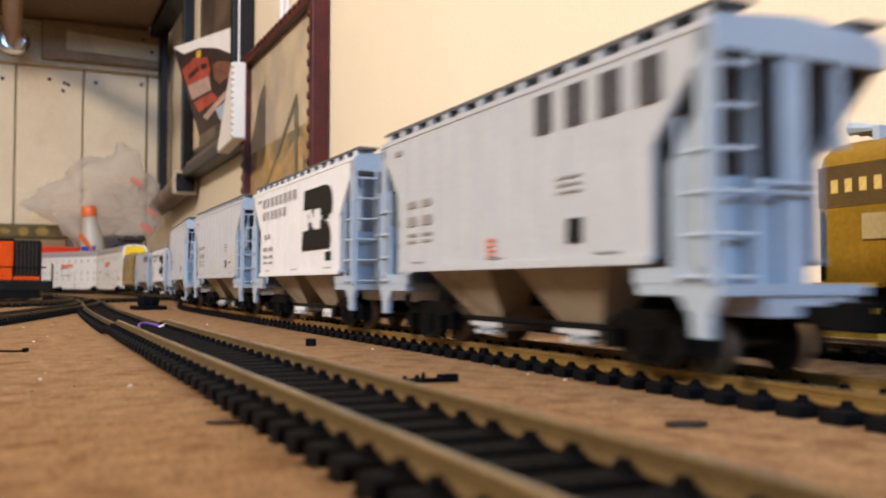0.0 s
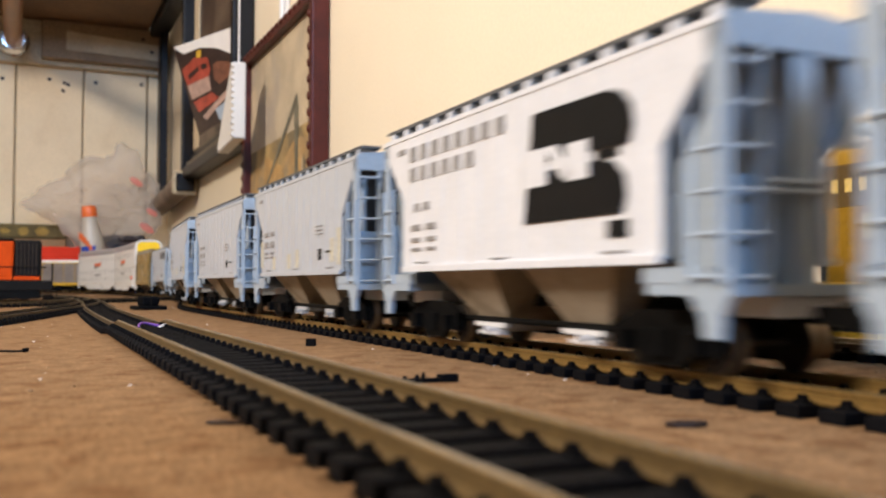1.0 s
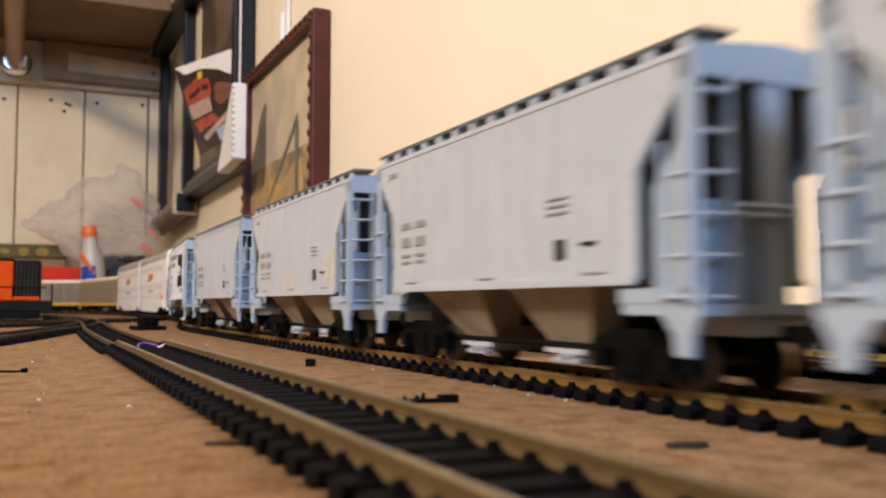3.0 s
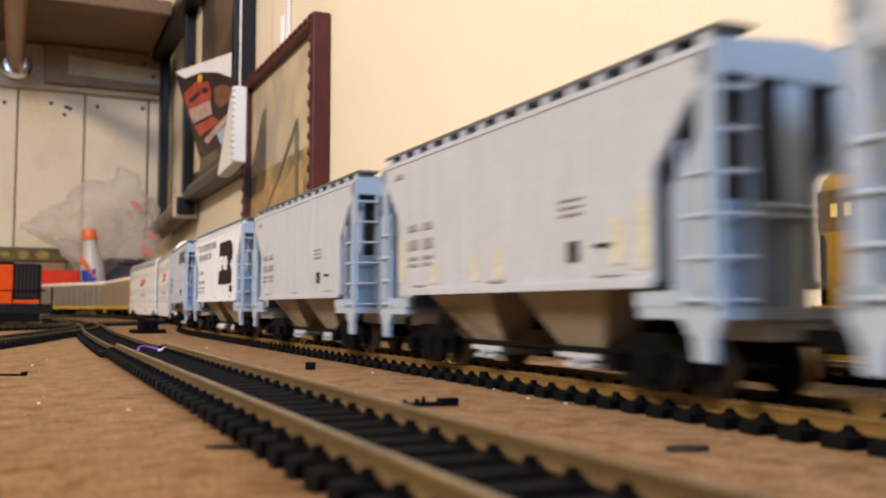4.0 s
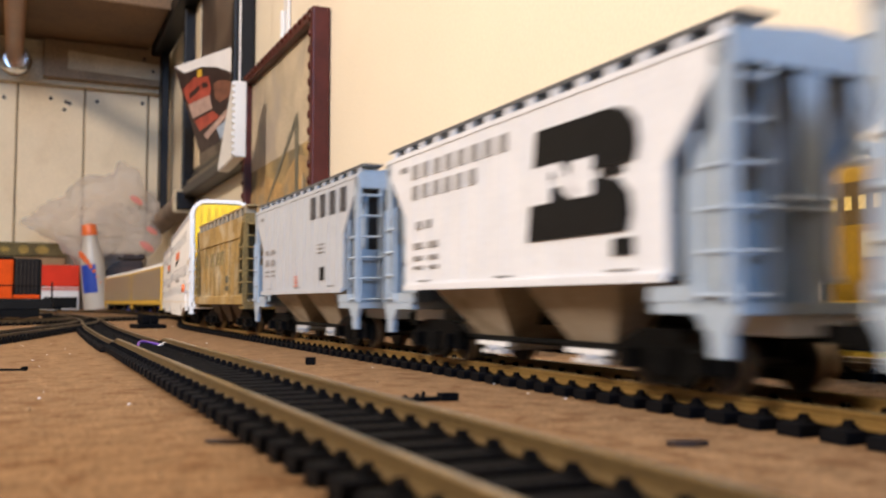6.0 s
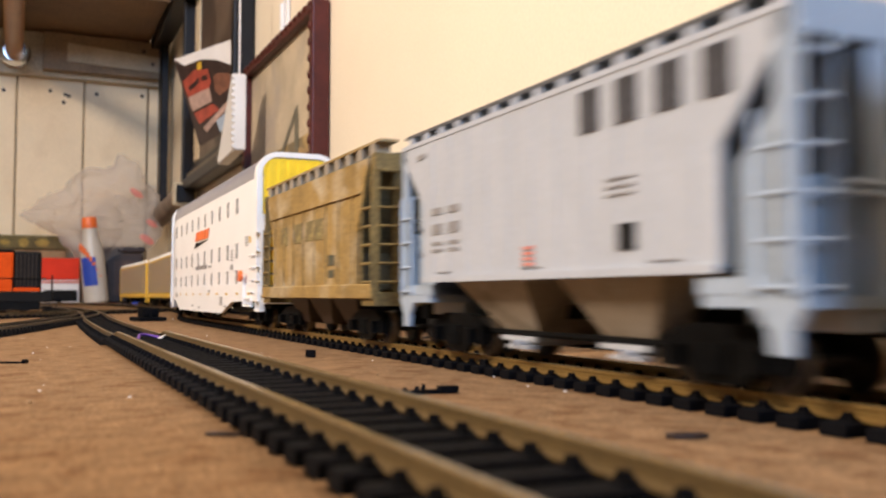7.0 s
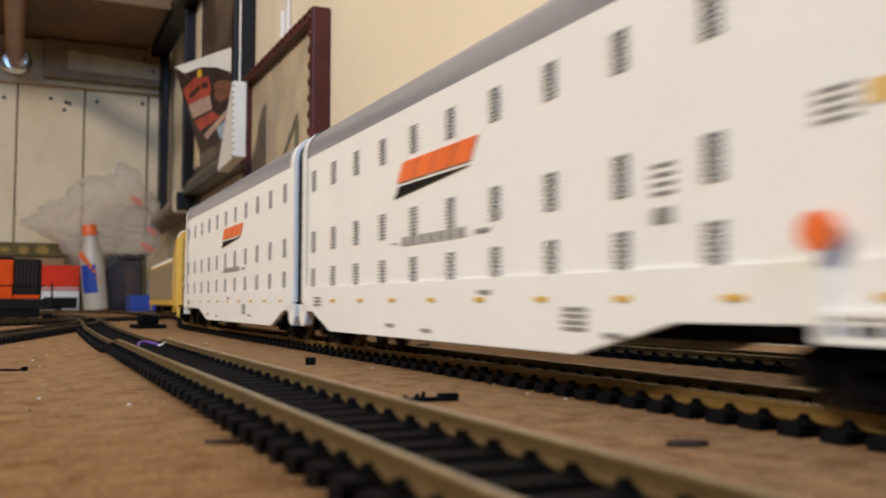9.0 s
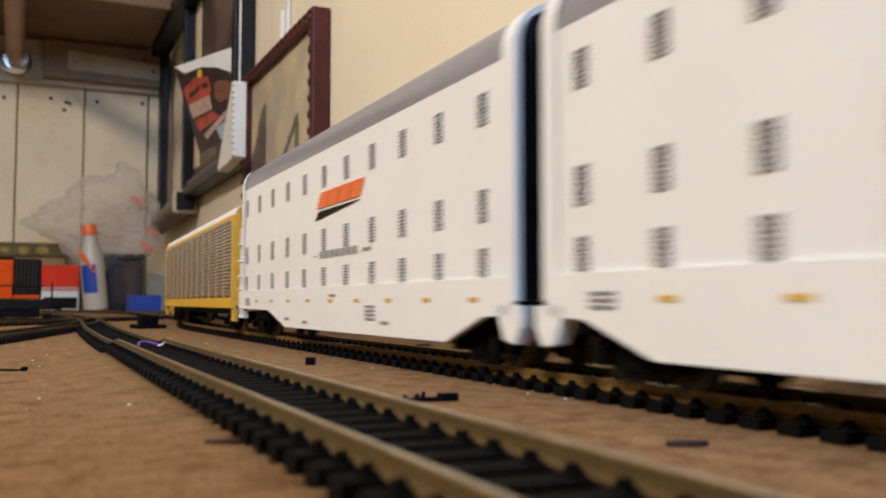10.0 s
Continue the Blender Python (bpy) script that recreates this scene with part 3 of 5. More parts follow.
        rod(br, (0.006, e * (HI + 0.002), 0.030), (0.006, e * (HI + 0.0035), 0.030), 0.0032, 14)
        part("brake_wheel", br, GREYEND, c)
    # discharge bays
    for yc in (-0.0231, 0.0231):
        b, yl = B(), yc * 0.85
        top = [b.verts.new(p) for p in ((-0.0172, yc - 0.0168, Z0), (0.0172, yc - 0.0168, Z0), (0.0172, yc + 0.0168, Z0), (-0.0172, yc + 0.0168, Z0))]
        low = [b.verts.new(p) for p in ((-0.0088, yl - 0.0068, 0.0058), (0.0088, yl - 0.0068, 0.0058), (0.0088, yl + 0.0068, 0.0058), (-0.0088, yl + 0.0068, 0.0058))]
        b.faces.new(top), b.faces.new(low[::-1])
        for k in range(4):
            b.faces.new((top[k], low[k], low[(k + 1) % 4], top[(k + 1) % 4]))
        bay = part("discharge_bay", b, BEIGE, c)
        g = box(B(), -0.0108, 0.0108, yl - 0.0075, yl + 0.0072, 0.0046, 0.0056)
        box(g, -0.0128, -0.0100, yl - 0.0078, yl + 0.0010, 0.0030, 0.0038)
        rod(g, (-0.0140, yl - 0.004, 0.0042), (0.0140, yl - 0.004, 0.0042), 0.0007, 8)
        part("outlet_gate", g, paint, bay)
    part("centre_sill", box(B(), -0.0035, 0.0035, -HI + 0.002, HI - 0.002, 0.0095, 0.0125), BLACK, c)
    rig = box(B(), 0.004, 0.0135, -0.0075, 0.0075, 0.0035, 0.0130)
    rod(rig, (-0.0095, -0.050, 0.0062), (-0.0095, 0.050, 0.0062), 0.0008, 6)
    rod(rig, (0.0100, -0.050, 0.0050), (0.0100, 0.050, 0.0050), 0.0010, 6)
    rod(rig, (0.0060, 0.026, 0.0135), (0.0060, 0.044, 0.0135), 0.0030, 10)
    # Black plate added on the far side to darken the space under the car.
    box(rig, 0.0138, 0.0146, -0.034, 0.034, 0.0020, 0.0120)
    part("rigging_and_dark_plate", rig, BLACK, c)
    # marks on the west side; travel end is at -y
    X = -W - 0.00016
    if kind == "white":
        lg = B()
        for z0, z1, k in ((0.0384, 0.0485, -0.0040), (0.0267, 0.0366, -0.0020)):
            prism(lg, [(-0.0425 + k, z0), (-0.0090 + k, z0), (-0.0105 + k, z1), (-0.0365 + k, z1), (-0.0405 + k, z1 - 0.0010), (-0.0432 + k, z1 - 0.0035), (-0.0438 + k, z0 + 0.003)], "x", X - 0.00015, X)
        prism(lg, [(-0.0435, 0.0367), (-0.0365, 0.0367), (-0.0365, 0.0383), (-0.0435, 0.0383)], "x", X - 0.00015, X)
        for q in ([(-0.0115, 0.0338), (-0.0200, 0.0338), (-0.0200, 0.0412), (-0.0115, 0.0412)], [(-0.0195, 0.0412), (-0.0235, 0.0412), (-0.0295, 0.0345), (-0.0255, 0.0345)], [(-0.0270, 0.0338), (-0.0345, 0.0338), (-0.0345, 0.0408), (-0.0270, 0.0408)]):
            part("emblem_inlay", prism(B(), q, "x", X - 0.00030, X - 0.00018), WHITE, c)
        part("emblem", lg, INK, c, "black double-lobed emblem")
        pieces("letter_block", row(X, -0.0040, 0.0510, 0.0468, 0.0505, 8, 0.58) + row(X, 0.0110, 0.0510, 0.0415, 0.0450, 6, 0.58) + row(X, 0.036, 0.048, 0.0335, 0.0355, 2, 0.55), INKSOFT, c)
        pieces("data_plate", [flat(X, -0.0461, -0.0400, 0.0226, 0.0256)], INK, c)
    elif kind == "owner":
        pieces("letter_block", row(X, -0.0600, -0.0155, 0.0440, 0.0518, 4, 0.56), INKGREY, c)
        pieces("data_plate", [flat(X, -0.0345, -0.0295, 0.0222, 0.0268)], INK, c)
        pieces("red_data", [flat(X, -0.001, 0.003, 0.0205 + k * 0.0011, 0.0212 + k * 0.0011) for k in range(4)], REDINK, c)
    else:
        pieces("data_plate", [flat(X, -0.0328, -0.0292, 0.0230, 0.0268), flat(X, -0.043, -0.038, 0.0252, 0.0259)], INK, c)
    sm = []
    rows = ((0.0345, 0.0362), (0.0297, 0.0322), (0.0270, 0.0278), (0.0253, 0.0260)) if kind != "white" else ((0.0285, 0.0300), (0.0255, 0.0266), (0.0232, 0.0240))
    for z0, z1 in rows:
        sm += row(X, 0.0315, 0.0505, z0, z1, 2, 0.62)
    sm += [flat(X, -0.034, -0.026, 0.0345 - k * 0.0014, 0.0349 - k * 0.0014) for k in range(3)]
    sm += [flat(X, 0.0530, 0.0580, 0.0495, 0.0508)]
    sm += [flat(X, y - 0.004, y + 0.004, 0.0200, 0.0203) for y in (-0.042, 0.0, 0.042)]
    pieces("small_data", sm, INKSOFT, c)
    if kind == "patched":
        pieces("repair_patch", [flat(X + 0.0001, y - 0.002, y + 0.002, z0, z1) for y, z0, z1 in ((0.0535, 0.0215, 0.0325), (0.0328, 0.0205, 0.0258), (0.0098, 0.0205, 0.0262), (-0.002, 0.0208, 0.0275), (-0.045, 0.022, 0.030), (-0.052, 0.021, 0.033))], PATCH, c, "pale yellow repair patch")
    couplers(c, HI, 0.0118)
    sets = truck(c, -0.047) + truck(c, 0.047)
    return c, sets


def ochre_hopper():
    c = thing("covered_hopper", "weathered ochre yellow covered hopper with ladders and roof walk", "freight car")
    W, LO, HI, Z0, Z1 = 0.0185, 0.052, 0.0670, 0.0135, 0.0556
    for sx in (-1, 1):
        b = prism(B(), [(-LO, Z0 + 0.004), (LO, Z0 + 0.004), (LO, 0.034), (LO + 0.010, Z1 - 0.002), (LO + 0.010, Z1), (-LO - 0.010, Z1), (-LO - 0.010, Z1 - 0.002), (-LO, 0.034)], "x", sx * W, sx * (W - 0.0012))
        box(b, sx * W - 0.0007 * (sx < 0), sx * W + 0.0007 * (sx > 0), -LO - 0.004, LO + 0.004, 0.0455, 0.0462)
        part("side_sheet", b, RUST, c)
        part("side_sill", bevelled(box(B(), sx * 0.0186 - 0.0009, sx * 0.0186 + 0.0009, -HI, HI, Z0, Z0 + 0.0045), 0.0003, 1), RUST, c)
        for k in range(8):
            y = -LO + 0.004 + k * (2 * LO - 0.008) / 7
            part("rib", box(B(), sx * W - 0.0005 * (sx < 0), sx * W + 0.0005 * (sx > 0), y - 0.0004, y + 0.0004, Z0 + 0.0045, 0.0455), RUST, c)
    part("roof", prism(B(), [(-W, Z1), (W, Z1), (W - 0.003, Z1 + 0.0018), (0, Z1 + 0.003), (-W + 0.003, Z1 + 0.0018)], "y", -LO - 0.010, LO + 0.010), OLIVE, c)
    for sx in (-1, 1):
        part("roof_walk", box(B(), sx * 0.0145 - 0.003, sx * 0.0145 + 0.003, -HI - 0.002, HI + 0.002, Z1 + 0.0042, Z1 + 0.0050), RUST, c)
        ys = [-HI + 0.004 + k * (2 * HI - 0.008) / 11 for k in range(12)]
        pieces("walk_bracket", [(sx * 0.0150 - 0.0025, sx * 0.0150 + 0.0025, y - 0.0022, y + 0.0022, Z1 + 0.0004, Z1 + 0.0041) for y in ys], BEIGE, c)
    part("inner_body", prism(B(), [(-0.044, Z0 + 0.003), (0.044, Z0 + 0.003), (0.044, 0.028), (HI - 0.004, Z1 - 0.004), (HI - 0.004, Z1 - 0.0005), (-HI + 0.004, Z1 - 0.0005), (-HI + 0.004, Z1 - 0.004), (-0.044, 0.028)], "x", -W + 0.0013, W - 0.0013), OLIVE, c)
    for e in (-1, 1):
        f = B()
        for x in (-0.0175, -0.0108, 0.0108, 0.0175):
            box(f, x - 0.0011, x + 0.0011, min(e * (HI - 0.002), e * HI), max(e * (HI - 0.002), e * HI), Z0, Z1)
        box(f, -W, W, min(e * (HI - 0.002), e * (HI + 0.001)), max(e * (HI - 0.002), e * (HI + 0.001)), Z1 - 0.004, Z1 + 0.001)
        box(f, -W, W, min(e * (HI - 0.010), e * (HI + 0.0012)), max(e * (HI - 0.010), e * (HI + 0.0012)), Z0 - 0.002, Z0 + 0.002)
        part("end_frame", f, RUSTDARK, c)
        for x0 in (-0.0175, 0.0108):
            lad = B()
            for k in range(7):
                z = 0.0185 + k * 0.0055
                rod(lad, (x0, e * (HI + 0.0008), z), (x0 + 0.0067, e * (HI + 0.0008), z), 0.0005, 6)
            for x in (x0, x0 + 0.0067):
                rod(lad, (x, e * (HI + 0.0006), 0.0150), (x, e * (HI + 0.0006), 0.0530), 0.0004, 6)
            part("end_ladder", lad, RUSTDARK, c)
        for sx in (-1, 1):
            lad = B()
            for k in range(5):
                z = 0.0185 + k * 0.0055
                rod(lad, (sx * (W + 0.0003), e * (HI - 0.0095), z), (sx * (W + 0.0003), e * HI, z), 0.0005, 6)
            for y in (HI - 0.0093, HI - 0.0003):
                rod(lad, (sx * (W + 0.0003), e * y, Z0), (sx * (W + 0.0003), e * y, 0.0425), 0.0005, 6)
            part("side_ladder", lad, RUSTDARK, c)
    # Dark brown bays: the shade below the sill is put into their colour.
    for yc in (-0.028, 0.0, 0.028):
        b = B()
        top = [b.verts.new(p) for p in ((-0.0145, yc - 0.013, Z0), (0.0145, yc - 0.013, Z0), (0.0145, yc + 0.013, Z0), (-0.0145, yc + 0.013, Z0))]
        low = [b.verts.new(p) for p in ((-0.011, yc - 0.005, 0.0045), (0.011, yc - 0.005, 0.0045), (0.011, yc + 0.005, 0.0045), (-0.011, yc + 0.005, 0.0045))]
        b.faces.new(top), b.faces.new(low[::-1])
        for k in range(4):
            b.faces.new((top[k], low[k], low[(k + 1) % 4], top[(k + 1) % 4]))
        part("discharge_bay", b, DARKBROWN, c)
    X = -W - 0.00012
    pieces("data_plate", [flat(X, -0.030, -0.0235, 0.0245, 0.0280), flat(X, -0.030, -0.0235, 0.0205, 0.0230)], OLIVE, c)
    pieces("faded_letter", [flat(X, y - 0.0050, y + 0.0050, 0.034, 0.0412) for y in (0.034, 0.014, -0.002, -0.012)], FADED, c)
    couplers(c, HI, 0.0060)
    return c, truck(c, -0.045) + truck(c, 0.045)


def rounded_roof(W, z0, z1, r, n=6):
    """Half outline of a car body with rounded shoulders, from the west foot to the east foot."""
    out = [(-W, z0)]
    for k in range(n + 1):
        a = math.pi - k * math.pi / 2 / n
        out.append((-W + r + r * math.cos(a), z1 - r + r * math.sin(a)))
    return out + [(-x, z) for x, z in reversed(out)]


def white_rack(lead):
    """One unit of a two-unit enclosed white autorack. lead: the unit with the open yellow-doored end at -y."""
    c = thing("autorack_car", "enclosed white autorack unit with small vents and silver roof", "freight car", "white autorack units")
    H, W, Z0, ZE, ZT = 0.1330, 0.0185, 0.0150, 0.0670, 0.0783
    back = 0.0055                    # the door end stands back from its platform
    ya, yb = (-H + back, H) if lead else (-H, H - back)
    b = prism(B(), [(-W, Z0), (-W, ZE), (W, ZE), (W, Z0)], "y", ya, yb)
    body = part("body", b, RACK, c)
    roof = rounded_roof(W, ZE, ZT, 0.0098, 8)
    part("roof", prism(B(), roof, "y", ya, yb), RACKROOF, c, smooth=True)
    # skirt that dips between the trucks
    m = 1 if lead else -1
    for sx in (-1, 1):
        sk = [(-H, 0.0200), (-H, Z0 - 0.003), (-0.076, Z0 - 0.0035), (-0.048, 0.0052), (0.100, 0.0052), (0.120, Z0 - 0.0035), (H, Z0 - 0.003), (H, 0.0200)]
        part("skirt", prism(B(), [(m * y, z) for y, z in sk], "x", sx * (W + 0.0006), sx * (W - 0.001)), RACK, c)
    # ends: white rim and door
    for e in (-1, 1):
        rim = B()
        o = rounded_roof(W + 0.0004, Z0, ZT + 0.0004, 0.0100, 8)
        thin = e != (-1 if lead else 1)
        lip_ = 0.0012 if thin else 0.0020
        i = rounded_roof(W - lip_, Z0, ZT - lip_ + 0.0002, 0.0084 if thin else 0.0078, 8)
        G = H if thin else H - back
        vo = [[rim.verts.new((x, e * (G + d), z)) for x, z in o] for d in (-0.004, 0.0015)]
        vi = [[rim.verts.new((x, e * (G + d), z)) for x, z in i] for d in (-0.004, 0.0015)]
        for k in range(len(o) - 1):
            rim.faces.new((vo[0][k], vo[0][k + 1], vo[1][k + 1], vo[1][k]))
            rim.faces.new((vi[0][k], vi[0][k + 1], vi[1][k + 1], vi[1][k]))
            rim.faces.new((vo[1][k], vo[1][k + 1], vi[1][k + 1], vi[1][k]))
        part("end_rim", rim, RACK, c)
        if e == (-1 if lead else 1):
            d = prism(B(), rounded_roof(W - 0.0026, Z0, ZT - 0.0024, 0.006, 8), "y", e * (G + 0.0002), e * (G + 0.0008))
            door = part("end_door", d, DOORYEL, c, "bright yellow ribbed end door")
            pieces("door_rib", [(x - 0.0005, x + 0.0005, min(e * (G + 0.0008), e * (G + 0.0018)), max(e * (G + 0.0008), e * (G + 0.0018)), Z0, ZT - 0.004) for x in [-0.0135 + k * 0.0045 for k in range(7)]], DOORYEL, door)
            for x in (-0.017, 0.0105):
                f = B()
                for k in range(6):
                    z = 0.0185 + k * 0.0055
                    rod(f, (x, e * (H + 0.0026), z), (x + 0.0065, e * (H + 0.0026), z), 0.0005, 6)
                for q in (x, x + 0.0065):
                    rod(f, (q, e * (H + 0.0024), 0.0160), (q, e * (H + 0.0024), 0.0490), 0.0004, 6)
                part("end_ladder", f, RACK, c)
            pieces("corner_post", [(sx * 0.0172 - 0.0011, sx * 0.0172 + 0.0011, min(e * (H + 0.0006), e * (H + 0.0024)), max(e * (H + 0.0006), e * (H + 0.0024)), 0.0146, 0.0500) for sx in (-1, 1)], RACK, c)
            pieces("grab_iron", [(-W - 0.0012, -W + 0.0004, min(e * (G + 0.0012), e * (H + 0.0012)), max(e * (G + 0.0012), e * (H + 0.0012)), z, z + 0.0006) for z in (0.021, 0.027, 0.034, 0.042)], RACK, c)
            for sx in (-1, 1):
                st = B()
                for ya in (H - 0.008, H + 0.001):
                    box(st, sx * 0.0175 - 0.001, sx * 0.0175 + 0.001, min(e * ya, e * (ya + 0.0012)), max(e * ya, e * (ya + 0.0012)), 0.0085, Z0 - 0.003)
                box(st, sx * 0.0175 - 0.0012, sx * 0.0175 + 0.0012, min(e * (H - 0.008), e * (H + 0.0022)), max(e * (H - 0.008), e * (H + 0.0022)), 0.0075, 0.0086)
                part("corner_step", st, RACK, c)
            part("end_platform", bevelled(box(B(), -0.0170, 0.0170, min(e * (H - 0.016), e * (H + 0.0040)), max(e * (H - 0.016), e * (H + 0.0040)), 0.0108, 0.0146), 0.0004, 1), RACK, c)
        else:
            part("diaphragm", prism(B(), rounded_roof(W - 0.0013, Z0, ZT - 0.0012, 0.008, 8), "y", min(e * (H + 0.0002), e * (H + 0.0012)), max(e * (H + 0.0002), e * (H + 0.0012))), DIAPH, c)
            for sx in (-1, 1):
                ap = prism(B(), [(e * (H - 0.007), Z0 - 0.001), (e * (H + 0.004), Z0 - 0.001), (e * (H + 0.004), 0.0095), (e * (H + 0.0015), 0.0060), (e * (H - 0.003), 0.0068)], "x", sx * 0.0175 - 0.0016, sx * 0.0175 + 0.0016)
                part("apron", ap, RACK, c)
    # vents: three rows, each a stack of slots
    X = -W - 0.0001
    vm = B()
    for k in range(8):
        bar(vm, 0, -0.0022, 0.0022, -0.0037 + k * 0.00095, -0.0037 + k * 0.00095 + 0.00048)
    vmesh = mesh_of("vent", vm, VENT)
    for z in (0.0232, 0.0363, 0.0580):
        for k in range(10 if lead else 11):
            y = 0.1210 - k * 0.02288 if lead else -0.1194 + k * 0.0238
            o = new("vent", vmesh)
            o.parent = body
            o.location = (X, y, z)
    # emblem and marks as plain shapes
    k0 = 0.0 if lead else -0.0335
    for k in range(4):
        y = k0 + 0.0405 - k * 0.01145
        part("emblem", prism(B(), [(y, 0.0472), (y - 0.0103, 0.0472), (y - 0.0143, 0.0525), (y - 0.0040, 0.0525)], "x", X - 0.0003, X), ORANGE, c, "slanted orange emblem block")
    lk = prism(B(), [(k0 + 0.0425, 0.0432), (k0 + 0.0390, 0.0462), (k0 - 0.004, 0.0462)], "x", X - 0.0003, X)
    part("emblem_wedge", lk, INK, c)
    S = X - 0.0006
    marks = row(X, k0 - 0.002, k0 + 0.038, 0.0298, 0.0322, 7, 0.75) + row(X, k0 - 0.014, k0 - 0.006, 0.0302, 0.0312, 1, 0.9) + row(X, k0 + 0.040, k0 + 0.045, 0.0306, 0.0309, 1, 0.9) + [flat(S, -0.052, -0.044, 0.0095 + k * 0.0012, 0.0102 + k * 0.0012) for k in range(4)]
    marks += [flat(S, 0.110, 0.118, 0.0135 + k * 0.0012, 0.0142 + k * 0.0012) for k in range(3)]
    marks += [flat(S, y - 0.003, y + 0.003, z, z + 0.0009) for y, z in ((-0.012, 0.0165), (0.045, 0.008), (0.02, 0.0072), (-0.06, 0.0085))]
    if lead:
        marks += [flat(X, -0.1105, -0.1040, 0.0375 + k * 0.0013, 0.0380 + k * 0.0013) for k in range(4)]
        marks += [flat(X, -0.0755, -0.0705, 0.0272, 0.0298)] + [flat(X, -0.0762, -0.0702, 0.0318 + k * 0.0015, 0.0324 + k * 0.0015) for k in range(4)]
    pieces("small_data", marks, INKSOFT, c)
    pieces("reflector", [flat(S, -0.118 + k * 0.0265, -0.1135 + k * 0.0265, 0.0148, 0.0158) for k in range(9)], YEL, c, "small yellow reflector strip")
    if lead:
        pieces("placard", [flat(X, -0.1160, -0.1125, 0.0385, 0.0415)], YEL, c)
    if lead:
        bw = B()
        rod(bw, (-W - 0.0035, -0.1065, 0.0235), (-W - 0.0020, -0.1065, 0.0235), 0.0026, 16)
        pieces("side_step", [(-W - 0.0012, -W, -0.1210, -0.1040, 0.0094, 0.0104), (-W - 0.0012, -W, -0.1210, -0.1040, 0.0128, 0.0136)] + [(-W - 0.0011, -W, y - 0.0006, y + 0.0006, 0.0105, 0.0127) for y in (-0.1203, -0.1150, -0.1095, -0.1047)], RACK, c)
        part("brake_wheel", bw, ORANGE, c, "orange-red hand brake wheel")
        la = B()
        for k in range(4):
            rod(la, (-W - 0.001, -H + 0.007, 0.016 + k * 0.0055), (-W - 0.001, -H + 0.015, 0.016 + k * 0.0055), 0.0005, 6)
        rod(la, (-W - 0.001, -0.1065, 0.010), (-W - 0.001, -0.1065, 0.023), 0.0006, 6)
        part("side_ladder", la, RACK, c)
    part("underframe", box(B(), -0.012, 0.012, -H + 0.004, H - 0.004, 0.0085, 0.0145), BLACK, c)
    couplers(c, H, 0.005)
    return c, truck(c, -0.108) + truck(c, 0.112)


def yellow_rack():
    c = thing("autorack_car", "yellow autorack with grey louvred side panels and pale roof", "freight car", "yellow autoracks")
    H, W, Z0, ZE, ZT = 0.152, 0.0185, 0.0130, 0.0575, 0.0625
    part("inner_panel", box(B(), -W + 0.0015, W - 0.0015, -H + 0.002, H - 0.002, Z0 + 0.003, ZE), LOUVRE, c)
    part("roof", prism(B(), rounded_roof(W, ZE, ZT, 0.0048, 5), "y", -H, H), RACK, c, smooth=True)
    for sx in (-1, 1):
        s = sx * W
        part("side_sill", box(B(), s - 0.001, s + 0.001, -H, H, Z0 - 0.001, Z0 + 0.004), YEL, c)
        part("top_chord", box(B(), s - 0.0008, s + 0.0008, -H, H, ZE - 0.002, ZE), YEL, c)
        for k in range(13):
            y = -H + 0.002 + k * (2 * H - 0.004) / 12
            w = 0.0024 if k in (0, 12) else 0.0005
            part("post", box(B(), s - 0.00075, s + 0.00075, y - w, y + w, Z0 + 0.004, ZE - 0.002), YEL, c)
        slats = B()
        for k in range(22):
            z = Z0 + 0.0055 + k * 0.0018
            box(slats, s - 0.0006, s + 0.0006, -H + 0.003, H - 0.003, z, z + 0.0011)
        tagged(part("louvres", slats, LOUVRE, c), kind="stuff")
    for e in (-1, 1):
        d = prism(B(), rounded_roof(W - 0.0005, Z0, ZT - 0.0006, 0.0045, 5), "y", min(e * (H + 0.0001), e * (H + 0.001)), max(e * (H + 0.0001), e * (H + 0.001)))
        door = part("end_door", d, YEL, c)
        pieces("door_rib", [(x - 0.0005, x + 0.0005, min(e * (H + 0.001), e * (H + 0.0018)), max(e * (H + 0.001), e * (H + 0.0018)), Z0, ZT - 0.004) for x in [-0.0158 + k * 0.0045 for k in range(8)]], YEL, door)
        for sx in (-1, 1):
            st = B()
            box(st, sx * 0.0175 - 0.001, sx * 0.0175 + 0.001, min(e * (H - 0.006), e * (H + 0.001)), max(e * (H - 0.006), e * (H + 0.001)), 0.0055, Z0 - 0.001)
            part("corner_step", st, YEL, c)
    part("underframe", box(B(), -0.012, 0.012, -H + 0.004, H - 0.004, 0.0085, Z0), BLACK, c)
    couplers(c, H, 0.005)
    return c, truck(c, -0.115) + truck(c, 0.115)


# the train, from its leading car back
LCAR = 0.162
FRONT = 0.2565 - LCAR
PLAIN = "pale grey two-bay covered hopper with end ladders"
for k, kind in enumerate(("owner", "white", "patched", "plain", "patched", "plain", "white", "owner")):
    lab = {"owner": "pale grey covered hopper with black letter blocks and end ladders", "white": "white covered hopper with a large black emblem",
           "patched": "pale grey covered hopper with yellow repair patches", "plain": PLAIN}[kind]
    c, sets = hopper(kind, lab)
    CARS.append((c, FRONT + (k + 0.5) * LCAR, 0.047, sets))
c, sets = ochre_hopper()
CARS.append((c, 1.4680, 0.045, sets))
for lead, mid in ((True, 1.6770), (False, 1.9570)):
    c, sets = white_rack(lead)
    CARS.append((c, mid, 0.108, sets))
